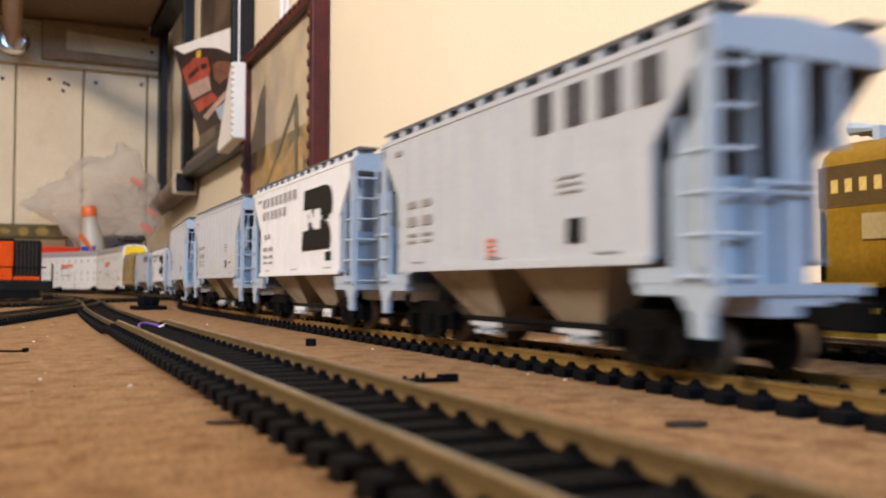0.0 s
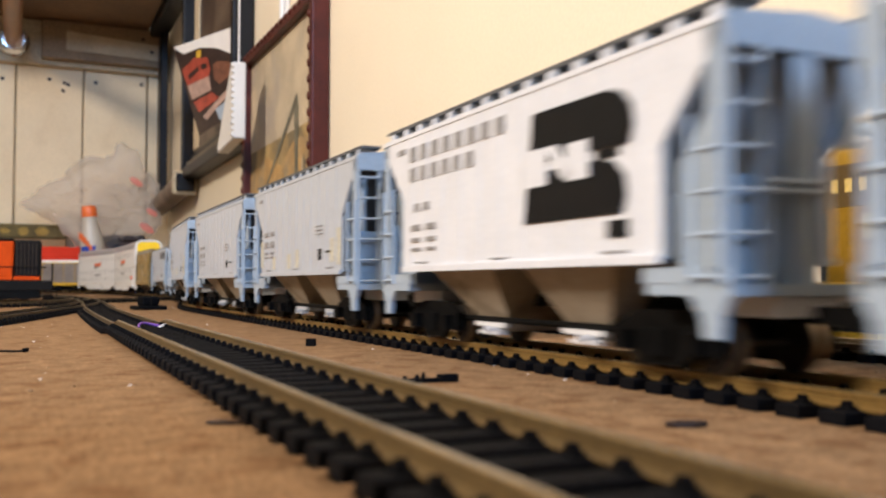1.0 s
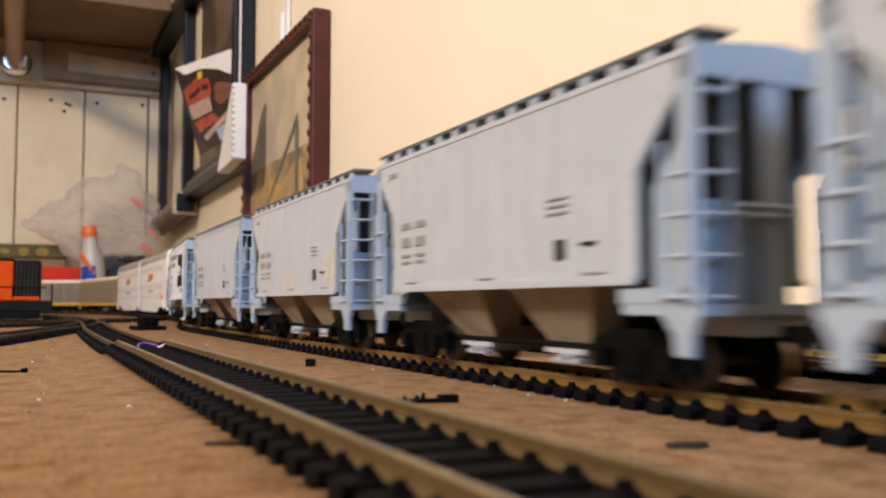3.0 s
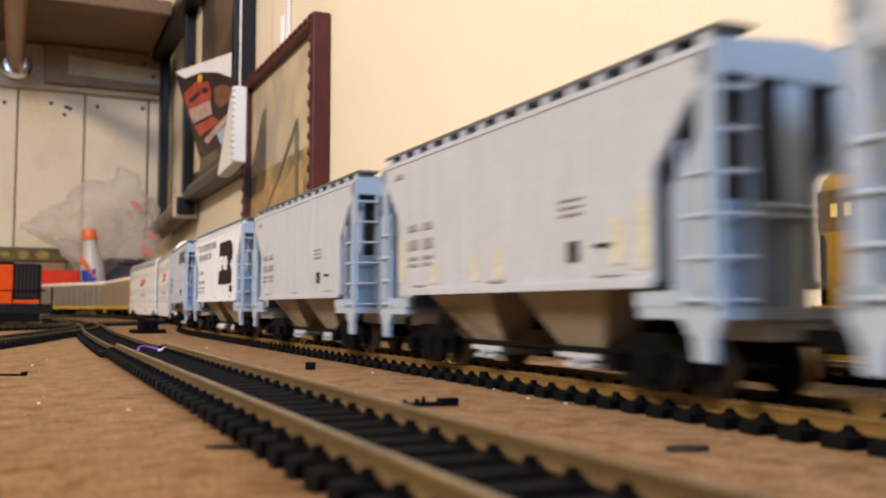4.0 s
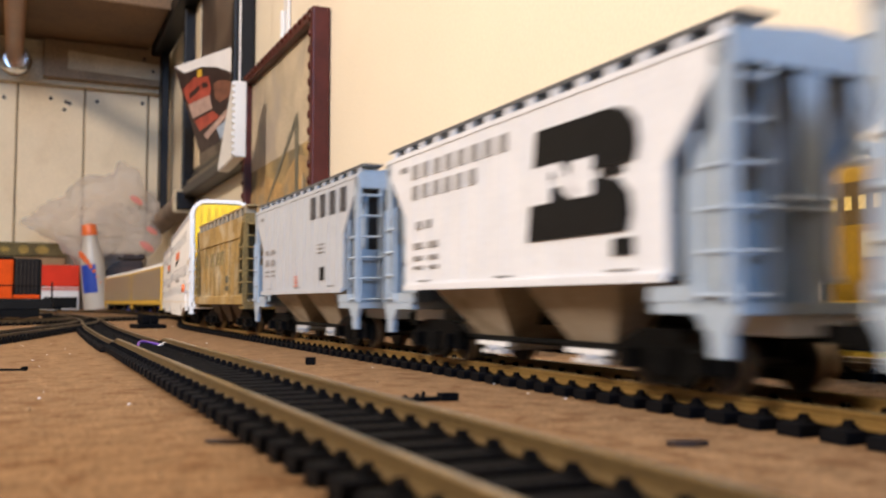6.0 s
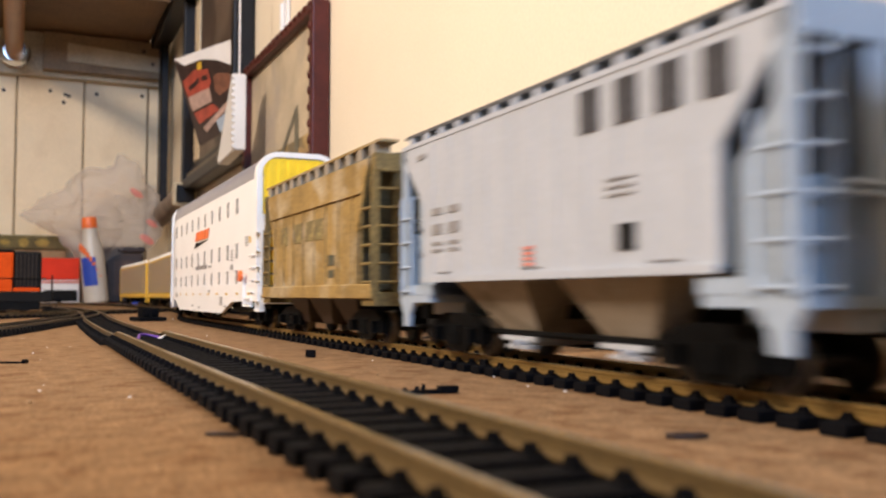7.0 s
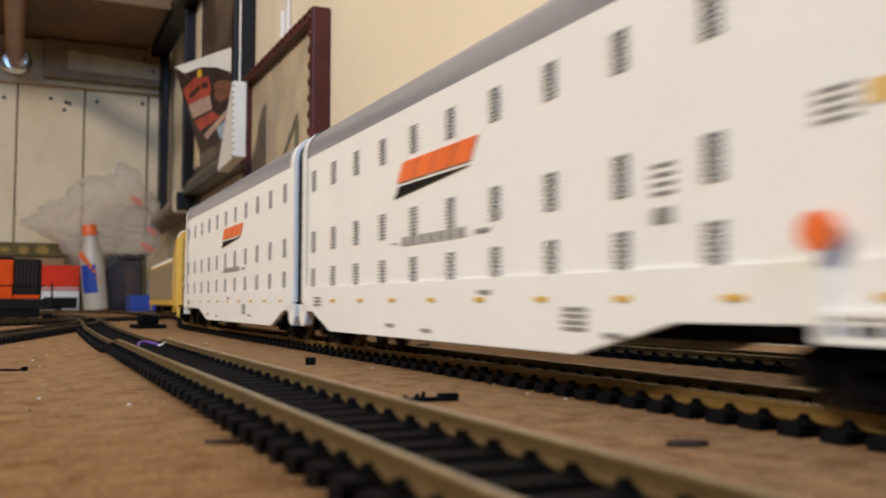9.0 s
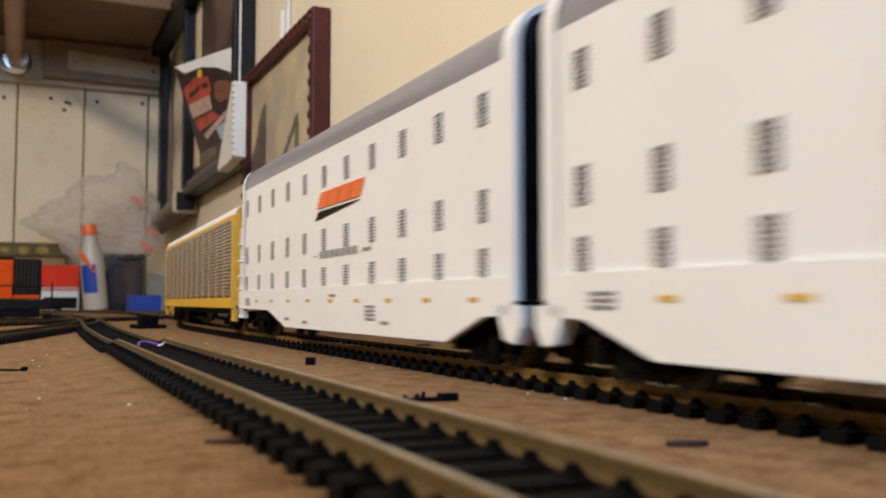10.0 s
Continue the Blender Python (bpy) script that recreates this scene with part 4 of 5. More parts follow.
for mid in (2.2520, 2.5670):
    c, sets = yellow_rack()
    CARS.append((c, mid, 0.115, sets))
# how far the train has come, second by second
TRAVEL = [(0, 0), (0.5, 0.0795), (1, 0.1645), (1.5, 0.243), (2, 0.323), (2.5, 0.403), (3.8, 0.6082), (3.9, 0.6295), (4, 0.6485), (4.5, 0.728), (5, 0.812), (5.5, 0.890), (6.8, 1.1135), (7, 1.150),
          (7.5, 1.2295), (8, 1.315), (8.5, 1.400), (9, 1.486), (9.5, 1.572), (10, 1.657)]


def travelled(t):
    return 0.0022 + float(np.interp(t, [a for a, b in TRAVEL], [b for a, b in TRAVEL]))


# ---------------------------------------------------------------- on and by the walls


def picture_frame():
    """Mahogany frame with beaded edges, built flat: u along the wall, v up, depth to the west."""
    Y0, Y1, Z0_, Z1_, D, S = 0.952, 1.306, 0.070, 0.347, 0.0205, 0.014
    X = WALLX - 0.001
    f = thing("picture_frame", "dark mahogany picture frame with beaded edges and an amber landscape print", "picture frame")

    def stile(y0, y1, z0, z1, name):
        b = box(B(), X - D, X, y0, y1, z0, z1)
        bevelled(b, 0.002, 2)
        return part(name, b, MAHOG, f)
    stile(Y0, Y0 + S, Z0_, Z1_, "stile")
    stile(Y1 - S, Y1, Z0_, Z1_, "stile")
    stile(Y0 + S, Y1 - S, Z1_ - S, Z1_, "top_rail")
    stile(Y0 + S, Y1 - S, Z0_, Z0_ + S, "bottom_rail")
    bead = B()
    for k in range(15):
        z = Z0_ + 0.010 + k * (Z1_ - Z0_ - 0.02) / 14
        for y in (Y0 + S - 0.003, Y1 - 0.005):
            bmesh.ops.create_icosphere(bead, subdivisions=2, radius=0.0050, matrix=Matrix.Translation((X - D + 0.001, y, z)) @ Matrix.Diagonal((0.7, 0.8, 1.15, 1)))
    for k in range(17):
        y = Y0 + 0.012 + k * (Y1 - Y0 - 0.024) / 16
        bmesh.ops.create_icosphere(bead, subdivisions=2, radius=0.0050, matrix=Matrix.Translation((X - D + 0.001, y, Z1_ - 0.004)) @ Matrix.Diagonal((0.7, 1.3, 0.8, 1)))
    part("beading", bead, MAHOG, f, smooth=True)
    lip = B()
    for y0, y1, z0, z1 in ((Y0 + S - 0.002, Y0 + S + 0.005, Z0_ + S, Z1_ - S), (Y1 - S - 0.012, Y1 - S + 0.002, Z0_ + S, Z1_ - S), (Y0 + S, Y1 - S, Z1_ - S - 0.010, Z1_ - S + 0.002)):
        box(lip, X - D + 0.012, X - 0.004, y0, y1, z0, z1)
    part("inner_lip", lip, PINE, f)
    pr = part("print", box(B(), X - 0.010, X - 0.004, Y0 + S, Y1 - S, Z0_ + S, Z1_ - S), ART, f)
    # painted parts: grey sky, amber field with upright strokes, a crane with its slanting arm
    SKYP = mat("painted_sky_grey", (0.56, 0.46, 0.31), 0.6, vary=0.22, scale=18, second=(0.44, 0.37, 0.29), stain=0.2)
    part("painted_sky", box(B(), X - 0.0103, X - 0.0101, Y0 + S, Y1 - S, 0.205, Z1_ - S), SKYP, pr)
    fld = [(Y0 + S, Z0_ + S), (Y1 - S, Z0_ + S), (Y1 - S, 0.172), (1.20, 0.190), (1.12, 0.168), (1.05, 0.196), (Y0 + S, 0.180)]
    part("painted_field", prism(B(), fld, "x", X - 0.0106, X - 0.0104), mat("painted_amber_field", (0.55, 0.33, 0.11), 0.6, vary=0.30, scale=38, second=(0.38, 0.28, 0.15), stain=0.3), pr)
    GREENP = mat("painted_grey_green", (0.17, 0.155, 0.10), 0.6, vary=0.3, scale=60)
    OCHREP = mat("painted_ochre_stroke", (0.52, 0.30, 0.08), 0.6, vary=0.3, scale=60)
    part("painted_crane", prism(B(), [(1.039, 0.09), (1.040, 0.225), (1.046, 0.247), (1.056, 0.243), (1.058, 0.225), (1.054, 0.09)], "x", X - 0.0109, X - 0.0107), GREENP, pr)
    part("painted_crane_arm", prism(B(), [(1.056, 0.243), (1.060, 0.228), (1.190, 0.150), (1.200, 0.150)], "x", X - 0.0109, X - 0.0107), GREENP, pr)
    rnd = random.Random(5)
    for k in range(14):
        y, w, h = 0.985 + k * 0.021 + rnd.uniform(-0.006, 0.006), rnd.uniform(0.002, 0.006), rnd.uniform(0.03, 0.09)
        part("painted_stroke", prism(B(), [(y - w, Z0_ + S), (y + w, Z0_ + S), (y + w * 0.6, Z0_ + S + h), (y - w * 0.5, Z0_ + S + h * 0.9)], "x", X - 0.0112, X - 0.0110), (OCHREP, GREENP, SKYP)[k % 3], pr)
    return f


def black_frame():
    Y0, Y1, Z0_, Z1_, D, S = 1.322, 1.815, 0.222, 0.80, 0.032, 0.020
    X = WALLX - 0.001
    f = thing("large_black_frame", "large deep black picture frame with a dark print", "picture frame")
    for n, y0, y1, z0, z1 in (("stile", Y0, Y0 + S, Z0_, Z1_), ("stile", Y1 - S, Y1, Z0_, Z1_), ("bottom_rail", Y0 + S, Y1 - S, Z0_, Z0_ + 0.02), ("top_rail", Y0 + S, Y1 - S, Z1_ - S, Z1_)):
        part(n, bevelled(box(B(), X - D, X, y0, y1, z0, z1), 0.003, 2), DARKFRAME, f)
    STEP = mat("grey_brown_step", (0.16, 0.13, 0.09), 0.5, vary=0.2, scale=30)
    for k, (z0, z1, d) in enumerate(((0.0205, 0.032, 0.024), (0.0325, 0.046, 0.016), (0.0465, 0.056, 0.010))):
        part("inner_step", bevelled(box(B(), X - d, X - 0.002, Y0 + S, Y1 - S, Z0_ + z0, Z0_ + z1), 0.001, 1), STEP if k % 2 == 0 else DARKFRAME, f)
    part("print", box(B(), X - 0.008, X - 0.002, Y0 + S, Y1 - S, Z0_ + 0.0565, Z1_ - S), DARKART, f)
    part("mat_strip", box(B(), X - 0.0105, X - 0.0085, Y1 - S - 0.05, Y1 - S, Z0_ + 0.0565, Z1_ - S), PLANK, f)
    return f


picture_frame()
black_frame()

# white wedge hanging on a cord
wb = thing("white_plastic_box", "white wedge-shaped plastic box with a scalloped edge, hanging on a cord", "box")
b = prism(B(), [(1.180, 0.209), (1.287, 0.203), (1.290, 0.211), (1.200, 0.310), (1.180, 0.310)], "x", 0.240, 0.2565)
part("body", bevelled(b, 0.0015, 1), PLASTIC, wb)
sc = B()
for k in range(12):
    z = 0.214 + k * 0.0084
    rod(sc, (0.2395, 1.1795, z), (0.2395, 1.1855, z), 0.0028, 10)
part("scalloped_edge", sc, PLASTIC, wb)
part("cord", rod(B(), (0.2475, 1.184, 0.309), (0.2475, 1.184, TOP), 0.0012, 8), PAPER, wb)

# curled photograph
ph = thing("photograph", "curled photograph of a red locomotive, tucked behind the white box", "photograph", m=pose(0.222, 1.600, 0.222, 0, 0, -69.3))
REDP = mat("photo_red", (0.42, 0.075, 0.045), 0.3, vary=0.3, scale=60)
DARKP = mat("photo_dark", (0.05, 0.03, 0.025), 0.3, vary=0.4, scale=60)
PALEP = mat("photo_pale", (0.48, 0.32, 0.25), 0.3, vary=0.2, scale=60)


def patch(name, outline, level, material):
    """A printed patch of the photo in its plane (along, up)."""
    part(name, prism(B(), outline, "y", -0.0004 * (level + 1), -0.0004 * level - 0.0001), material, ph)


patch("paper", [(0.0, 0.2045), (0.187, 0.203), (0.187, 0.07), (0.150, 0.055), (0.089, 0.042)], 0, DARKP)
patch("white_margin", [(0.0, 0.2045), (0.187, 0.203), (0.187, 0.160), (0.140, 0.178), (0.090, 0.188), (0.035, 0.187)], 1, PAPER)
patch("printed_red_body", [(0.030, 0.160), (0.070, 0.174), (0.112, 0.168), (0.122, 0.146), (0.112, 0.126), (0.060, 0.118), (0.045, 0.138)], 1, REDP)
patch("printed_window", [(0.052, 0.148), (0.084, 0.158), (0.086, 0.150), (0.056, 0.140)], 2, DARKP)
patch("printed_window", [(0.092, 0.160), (0.110, 0.158), (0.112, 0.150), (0.094, 0.151)], 2, DARKP)
patch("printed_pale_band", [(0.050, 0.130), (0.118, 0.136), (0.126, 0.112), (0.066, 0.104)], 2, PALEP)
patch("printed_red_pilot", [(0.070, 0.100), (0.128, 0.108), (0.150, 0.096), (0.088, 0.080)], 1, REDP)
patch("printed_rust_side", [(0.128, 0.152), (0.150, 0.158), (0.185, 0.146), (0.185, 0.128), (0.150, 0.118), (0.134, 0.128)], 1, mat("photo_brown", (0.24, 0.10, 0.06), 0.3, vary=0.4, scale=60))
patch("printed_smoke", [(0.118, 0.176), (0.150, 0.170), (0.180, 0.150), (0.150, 0.155), (0.126, 0.162)], 2, DARKP)
patch("printed_track_glint", [(0.100, 0.072), (0.185, 0.112), (0.186, 0.102), (0.112, 0.064)], 1, PALEP)
patch("printed_blue_grey", [(0.140, 0.078), (0.186, 0.094), (0.186, 0.072), (0.152, 0.058)], 1, GREYEND)
patch("printed_lamp", [(0.078, 0.184), (0.092, 0.184), (0.092, 0.172), (0.078, 0.172)], 2, YEL)

# black shelf upright and arm in the corner, rolled tube under the frames, small hook
up = thing("shelf_upright", "black metal shelf upright with arm in the corner", "bracket")
part("post", bevelled(box(B(), 0.270, 0.287, 2.150, 2.20, 0.19, 0.634), 0.002, 1), DARKFRAME, up)
part("arm", bevelled(box(B(), 0.2515, 0.290, 1.70, 2.20, 0.598, 0.632), 0.003, 1), DARKFRAME, up)
tb = thing("rolled_tube", "grey-brown rolled tube with a square black end", "tube")
part("tube", rod(B(), (0.272, 2.17, 0.197), (0.272, 1.80, 0.214), 0.022, 20), mat("grey_brown_roll", (0.26, 0.20, 0.15), 0.7, vary=0.2, scale=20), tb, smooth=True)
part("end_ring", bevelled(box(B(), 0.249, 0.295, 1.786, 1.800, 0.191, 0.237), 0.003, 1), BEAM, tb)
part("end_cap", bevelled(box(B(), 0.255, 0.289, 1.779, 1.7855, 0.197, 0.231), 0.002, 1), DARKFRAME, tb)
hk = thing("wall_hook", "small white plastic hook on the wall", "hook")
part("plate", bevelled(box(B(), WALLX - 0.005, WALLX - 0.001, 1.122, 1.145, 0.352, 0.430), 0.001, 1), PAPER, hk)
part("peg", rod(B(), (WALLX - 0.008, 1.133, 0.356), (WALLX - 0.008, 1.133, 0.395), 0.004, 8), PLASTIC, hk)

# ---------------------------------------------------------------- far end of the layout
bx = thing("cardboard_box", "low cardboard box with an olive and straw printed band", "box")
part("body", bevelled(box(B(), -0.32, 0.075, 2.175, 2.230, 0.0, 0.118), 0.002, 1), CARD, bx)
part("printed_band", bevelled(box(B(), -0.32, 0.076, 2.172, 2.229, 0.1185, 0.150), 0.003, 1), GREENISH, bx)
random.seed(4)
for k in range(9):
    x = -0.27 + k * 0.037
    bl = B()
    bmesh.ops.create_icosphere(bl, subdivisions=2, radius=0.014, matrix=Matrix.Translation((x, 2.174, 0.134)) @ Matrix.Diagonal((1.0 + random.random() * 0.7, 0.2, 0.6 + random.random() * 0.5, 1)))
    part("straw_blot", bl, STRAW, bx)
rb = thing("red_white_box", "red and white packaging box, small items before it", "box")
part("red_half", bevelled(box(B(), -0.005, 0.100, 2.085, 2.165, 0.052, 0.098), 0.002, 1), mat("red_card", (0.70, 0.040, 0.012), 0.5, vary=0.08, scale=30, spec=0.12), rb)
part("white_half", bevelled(box(B(), -0.005, 0.100, 2.085, 2.165, 0.0, 0.0515), 0.002, 1), PAPER, rb)
part("yellow_mark", box(B(), 0.006, 0.024, 2.0835, 2.0848, 0.068, 0.082), YEL, rb)
part("dark_panel", box(B(), 0.030, 0.096, 2.0835, 2.0848, 0.006, 0.030), BLACKPAINT, rb)
part("red_stripe", box(B(), 0.000, 0.100, 2.0835, 2.0848, 0.044, 0.050), REDINK, rb)

bt = thing("glue_bottle", "milky white glue bottle with orange cap and blue label", "bottle", m=pose(0.1315, 2.03, 0.002, 0, -6.0, 10))
part("body", lathe(B(), [(0.021, 0), (0.0245, 0.004), (0.0245, 0.09), (0.022, 0.115), (0.016, 0.140), (0.0145, 0.150), (0.0145, 0.158)], 24), GLUE, bt, smooth=True)
part("cap", lathe(B(), [(0.0150, 0.158), (0.0155, 0.160), (0.0145, 0.178), (0.0130, 0.1805), (0.004, 0.1815)], 20), ORANGE, bt, "orange twist cap", smooth=True)
lb = lathe(B(), [(0.0248, 0.038), (0.0250, 0.039), (0.0250, 0.096), (0.0248, 0.097)], 24)
bmesh.ops.delete(lb, geom=[v for v in lb.verts if v.co.y > 0.0 or v.co.x > 0.006], context="VERTS")
part("label", lb, BLUE, bt, "blue paper label")
sw = B()
for k in range(8):
    a = math.radians(200 + k * 12)
    box(sw, 0.0255 * math.cos(a) - 0.003, 0.0255 * math.cos(a) + 0.003, 0.0255 * math.sin(a) - 0.001, 0.0255 * math.sin(a) + 0.001, 0.112 - k * 0.0035 - k * k * 0.0006, 0.126 - k * 0.0030 - k * k * 0.0010)
part("swoosh", sw, ORANGE, bt, "orange label swoosh")


def bag():
    bm = B()
    bmesh.ops.create_icosphere(bm, subdivisions=5, radius=1.0)
    for v in bm.verts:
        d = v.co.normalized()
        fold = 1 - abs(noise.noise(Vector((d.x * 2.6, d.y * 2.6, d.z * 5.2)) + Vector((1.5, 4, 2)))) * 2
        crease = noise.noise(d * 1.7 + Vector((3, 1, 7))) * 0.30 + max(0, fold) ** 3 * 0.07 + abs(noise.noise(d * 6)) * 0.07 + abs(noise.noise(d * 13)) * 0.02
        r = 0.86 + crease
        v.co = Vector((d.x * 0.128 * r, d.y * 0.075 * r, d.z * 0.112 * r))
        if d.x < -0.3:
            v.co.x *= 1 + 0.45 * (-d.x - 0.3)
            v.co.z *= 1 - 0.55 * (-d.x - 0.3)
        if d.x > 0.1 and d.z > 0.3:
            v.co.z *= 1 + 0.35 * (d.z - 0.3)
    g = solid("plastic_bag", bm, FILM, "crumpled translucent plastic shopping bag with red print", "bag", m=pose(0.158, 2.120, 0.195), smooth=True)
    for x, z, w in ((0.052, 0.045, 0.016), (0.085, -0.02, 0.014), (0.075, -0.055, 0.018)):
        rb_ = B()
        bmesh.ops.create_icosphere(rb_, subdivisions=2, radius=w, matrix=Matrix.Translation((x, -0.066, z)) @ Matrix.Rotation(0.6, 4, "Y") @ Matrix.Diagonal((1, 0.08, 0.45, 1)))
        part("red_print", rb_, REDINK, g)


bag()
dome = thing("dark_box", "dark brown wooden box standing under the plastic bag", "box")
part("body", bevelled(box(B(), 0.152, 0.232, 2.095, 2.165, 0.0, 0.112), 0.006, 2), DARKBROWN, dome)
part("lid", bevelled(box(B(), 0.150, 0.234, 2.093, 2.167, 0.1125, 0.126), 0.004, 2), DARKBROWN, dome)
part("brown_panel", box(B(), 0.170, 0.214, 2.0930, 2.0948, 0.020, 0.095), mat("worn_brown_panel", (0.07, 0.030, 0.014), 0.5, vary=0.4, scale=30), dome)
bb = thing("blue_tray", "small blue plastic tray beside the track", "tray", m=pose(0.215, 1.93, 0, 0, 0, 8))
part("base", bevelled(box(B(), -0.030, 0.030, -0.02, 0.02, 0.0, 0.006), 0.001, 1), BLUE, bb)
for q in ((-0.030, -0.027, -0.02, 0.02), (0.027, 0.030, -0.02, 0.02), (-0.027, 0.027, -0.02, -0.017), (-0.027, 0.027, 0.017, 0.02)):
    part("side_wall", box(B(), *q, 0.0062, 0.034), BLUE, bb)

# ---------------------------------------------------------------- standing locomotives


def orange_loco():
    c = thing("diesel_locomotive", "orange and black model hood diesel standing on a side track", "locomotive", m=pose(-0.067, 0.918, 0.0041, 0, 0, -92))
    # local y along the engine; its end at +y points east
    H = 0.088
    FLAME = mat("flame_loco_paint", (0.52, 0.060, 0.004), 0.6, vary=0.10, scale=90, spec=0.08)
    part("walkway", bevelled(box(B(), -0.0165, 0.0165, -H, H, 0.0085, 0.0178), 0.0005, 1), BLACKPAINT, c)
    part("side_stripe", bevelled(box(B(), -0.0162, 0.0162, -H + 0.008, H - 0.010, 0.0180, 0.0215), 0.0004, 1), FLAME, c)
    part("long_hood", bevelled(box(B(), -0.0150, 0.0150, H - 0.032, H - 0.010, 0.0202, 0.0545), 0.002, 2), BLACKPAINT, c)
    part("cab", bevelled(box(B(), -0.0160, 0.0160, -0.030, H - 0.0325, 0.0202, 0.0535), 0.002, 2), FLAME, c)
    part("cab_roof", bevelled(box(B(), -0.0165, 0.0165, -0.032, H - 0.0325, 0.0537, 0.0555), 0.0012, 2), BLACKPAINT, c)
    part("short_hood", bevelled(box(B(), -0.0135, 0.0135, -H + 0.008, -0.0305, 0.0202, 0.045), 0.002, 2), FLAME, c)
    pieces("grille_slat", [(sx * 0.0150, sx * 0.0157, y, y + 0.0012, 0.023, 0.052) for sx in (-1, 1) for y in [0.0575 + k * 0.0032 for k in range(6)]], mat("grille_brown", (0.030, 0.020, 0.013), 0.6, spec=0.15), c)
    pieces("cab_window", [(sx * 0.0160, sx * 0.0163, y, y + 0.008, 0.037, 0.046) for sx in (-1, 1) for y in (-0.020, -0.006, 0.010)], BLACKPAINT, c)
    hr = B()
    for sx in (-1, 1):
        for k in range(8):
            y = -H + 0.008 + k * 0.0225
            rod(hr, (sx * 0.0162, y, 0.0135), (sx * 0.0162, y, 0.0300), 0.0005, 6)
        rod(hr, (sx * 0.0162, -H + 0.008, 0.0300), (sx * 0.0162, H - 0.006, 0.0300), 0.0005, 6)
    part("handrail", hr, BLACKPAINT, c)
    part("fuel_tank", bevelled(box(B(), -0.012, 0.012, -0.022, 0.022, 0.0035, 0.0094), 0.001, 1), BLACK, c)
    pieces("step", [(sx * 0.0155 - 0.002, sx * 0.0155 + 0.002, H - 0.008, H, z, z + 0.0010) for sx in (-1, 1) for z in (0.0005, 0.0035, 0.0065)], BLACK, c)
    pieces("end_post", [(x - 0.0006, x + 0.0006, H - 0.0012, H, 0.0179, 0.0330) for x in (-0.0150, -0.0070, 0.0070, 0.0150)], BLACKPAINT, c)
    pieces("truck_frame", [(sx * 0.0145 - 0.0012, sx * 0.0145 + 0.0012, y - 0.022, y + 0.022, 0.0012, 0.0084) for sx in (-1, 1) for y in (-0.055, 0.055)], BLACK, c)
    couplers(c, H, 0.008)
    truck(c, -0.055)
    truck(c, 0.055)
    return c


def yellow_loco():
    c = thing("diesel_locomotive", "yellow and dark brown model diesel parked beside the wall", "locomotive", m=pose(0.1935, 0.078, 0.0041))
    H = 0.086
    BROWN = mat("dark_letterboard", (0.09, 0.052, 0.010), 0.45, vary=0.15, scale=90)
    GOLD = mat("gold_lettering", (0.62, 0.44, 0.12), 0.45, vary=0.1, scale=200)
    # The train's shadow over this engine is put into its darkened yellow.
    MUST = mat("shadowed_loco_yellow", (0.23, 0.125, 0.006), 0.5, vary=0.12, scale=70, spec=0.25)
    W = 0.0172
    roof = [(-W, 0.0430), (-W + 0.001, 0.0455), (-W + 0.005, 0.0485), (-0.006, 0.0500), (0.006, 0.0500), (W - 0.005, 0.0485), (W - 0.001, 0.0455), (W, 0.0430)]
    part("roof", prism(B(), roof, "y", -H, H - 0.002), MUST, c, smooth=True)
    part("letterboard", box(B(), -W, W, -H, H - 0.001, 0.0330, 0.0429), BROWN, c)
    part("lower_body", box(B(), -W, W, -H, H - 0.0015, 0.0140, 0.0329), MUST, c)
    part("pale_panel", box(B(), -W - 0.0005, -W, H - 0.030, H - 0.014, 0.0250, 0.0310), mat("pale_loco_panel", (0.34, 0.26, 0.11), 0.5, vary=0.1, scale=80), c)
    pieces("gold_block", row(-W - 0.0001, 0.0, H - 0.004, 0.0364, 0.0396, 20, 0.5), GOLD, c)
    part("underframe", box(B(), -W + 0.001, W - 0.001, -H, H, 0.0090, 0.0139), BLACK, c)
    pieces("step_edge", [(-W - 0.0008, -W + 0.0045, H - 0.018, H + 0.001, z, z + 0.0012) for z in (0.0020, 0.0078, 0.0138)], YEL, c)
    part("step_well", box(B(), -W + 0.0002, -W + 0.006, H - 0.018, H, 0.0033, 0.0089), BLACK, c)
    part("end_door", box(B(), -0.006, 0.006, H - 0.0009, H + 0.002, 0.0140, 0.0400), BLACKPAINT, c)
    gr = B()
    for y in (H - 0.003, H - 0.022):
        rod(gr, (-W - 0.001, y, 0.0155), (-W - 0.001, y, 0.0320), 0.0005, 6)
    part("grab_rail", gr, BLACK, c)
    hn = B()
    for k in range(3):
        rod(hn, (-0.009 + k * 0.0035, H - 0.012, 0.0520), (-0.009 + k * 0.0035, H - 0.004, 0.0530), 0.0008, 8, 0.0018)
    box(hn, -0.010, 0.000, H - 0.013, H - 0.011, 0.0490, 0.0525)
    part("air_horn", hn, GREYEND, c)
    part("red_lamp", box(B(), -0.010, -0.004, H + 0.0002, H + 0.001, 0.0030, 0.0055), REDINK, c)
    couplers(c, H, 0.008)
    truck(c, -0.055)
    truck(c, 0.050)
    return c


orange_loco()
yellow_loco()

# ---------------------------------------------------------------- loose bits on the board
sm_ = thing("switch_machine", "black plastic switch machine beside the track", "switch machine", m=pose(0.080, 0.690, 0, 0, 0, 10))
part("base", bevelled(box(B(), -0.010, 0.010, -0.012, 0.012, 0.0, 0.003), 0.0005, 1), TIE, sm_)
part("housing", bevelled(box(B(), -0.006, 0.006, -0.007, 0.007, 0.0031, 0.0095), 0.0012, 2), TIE, sm_)
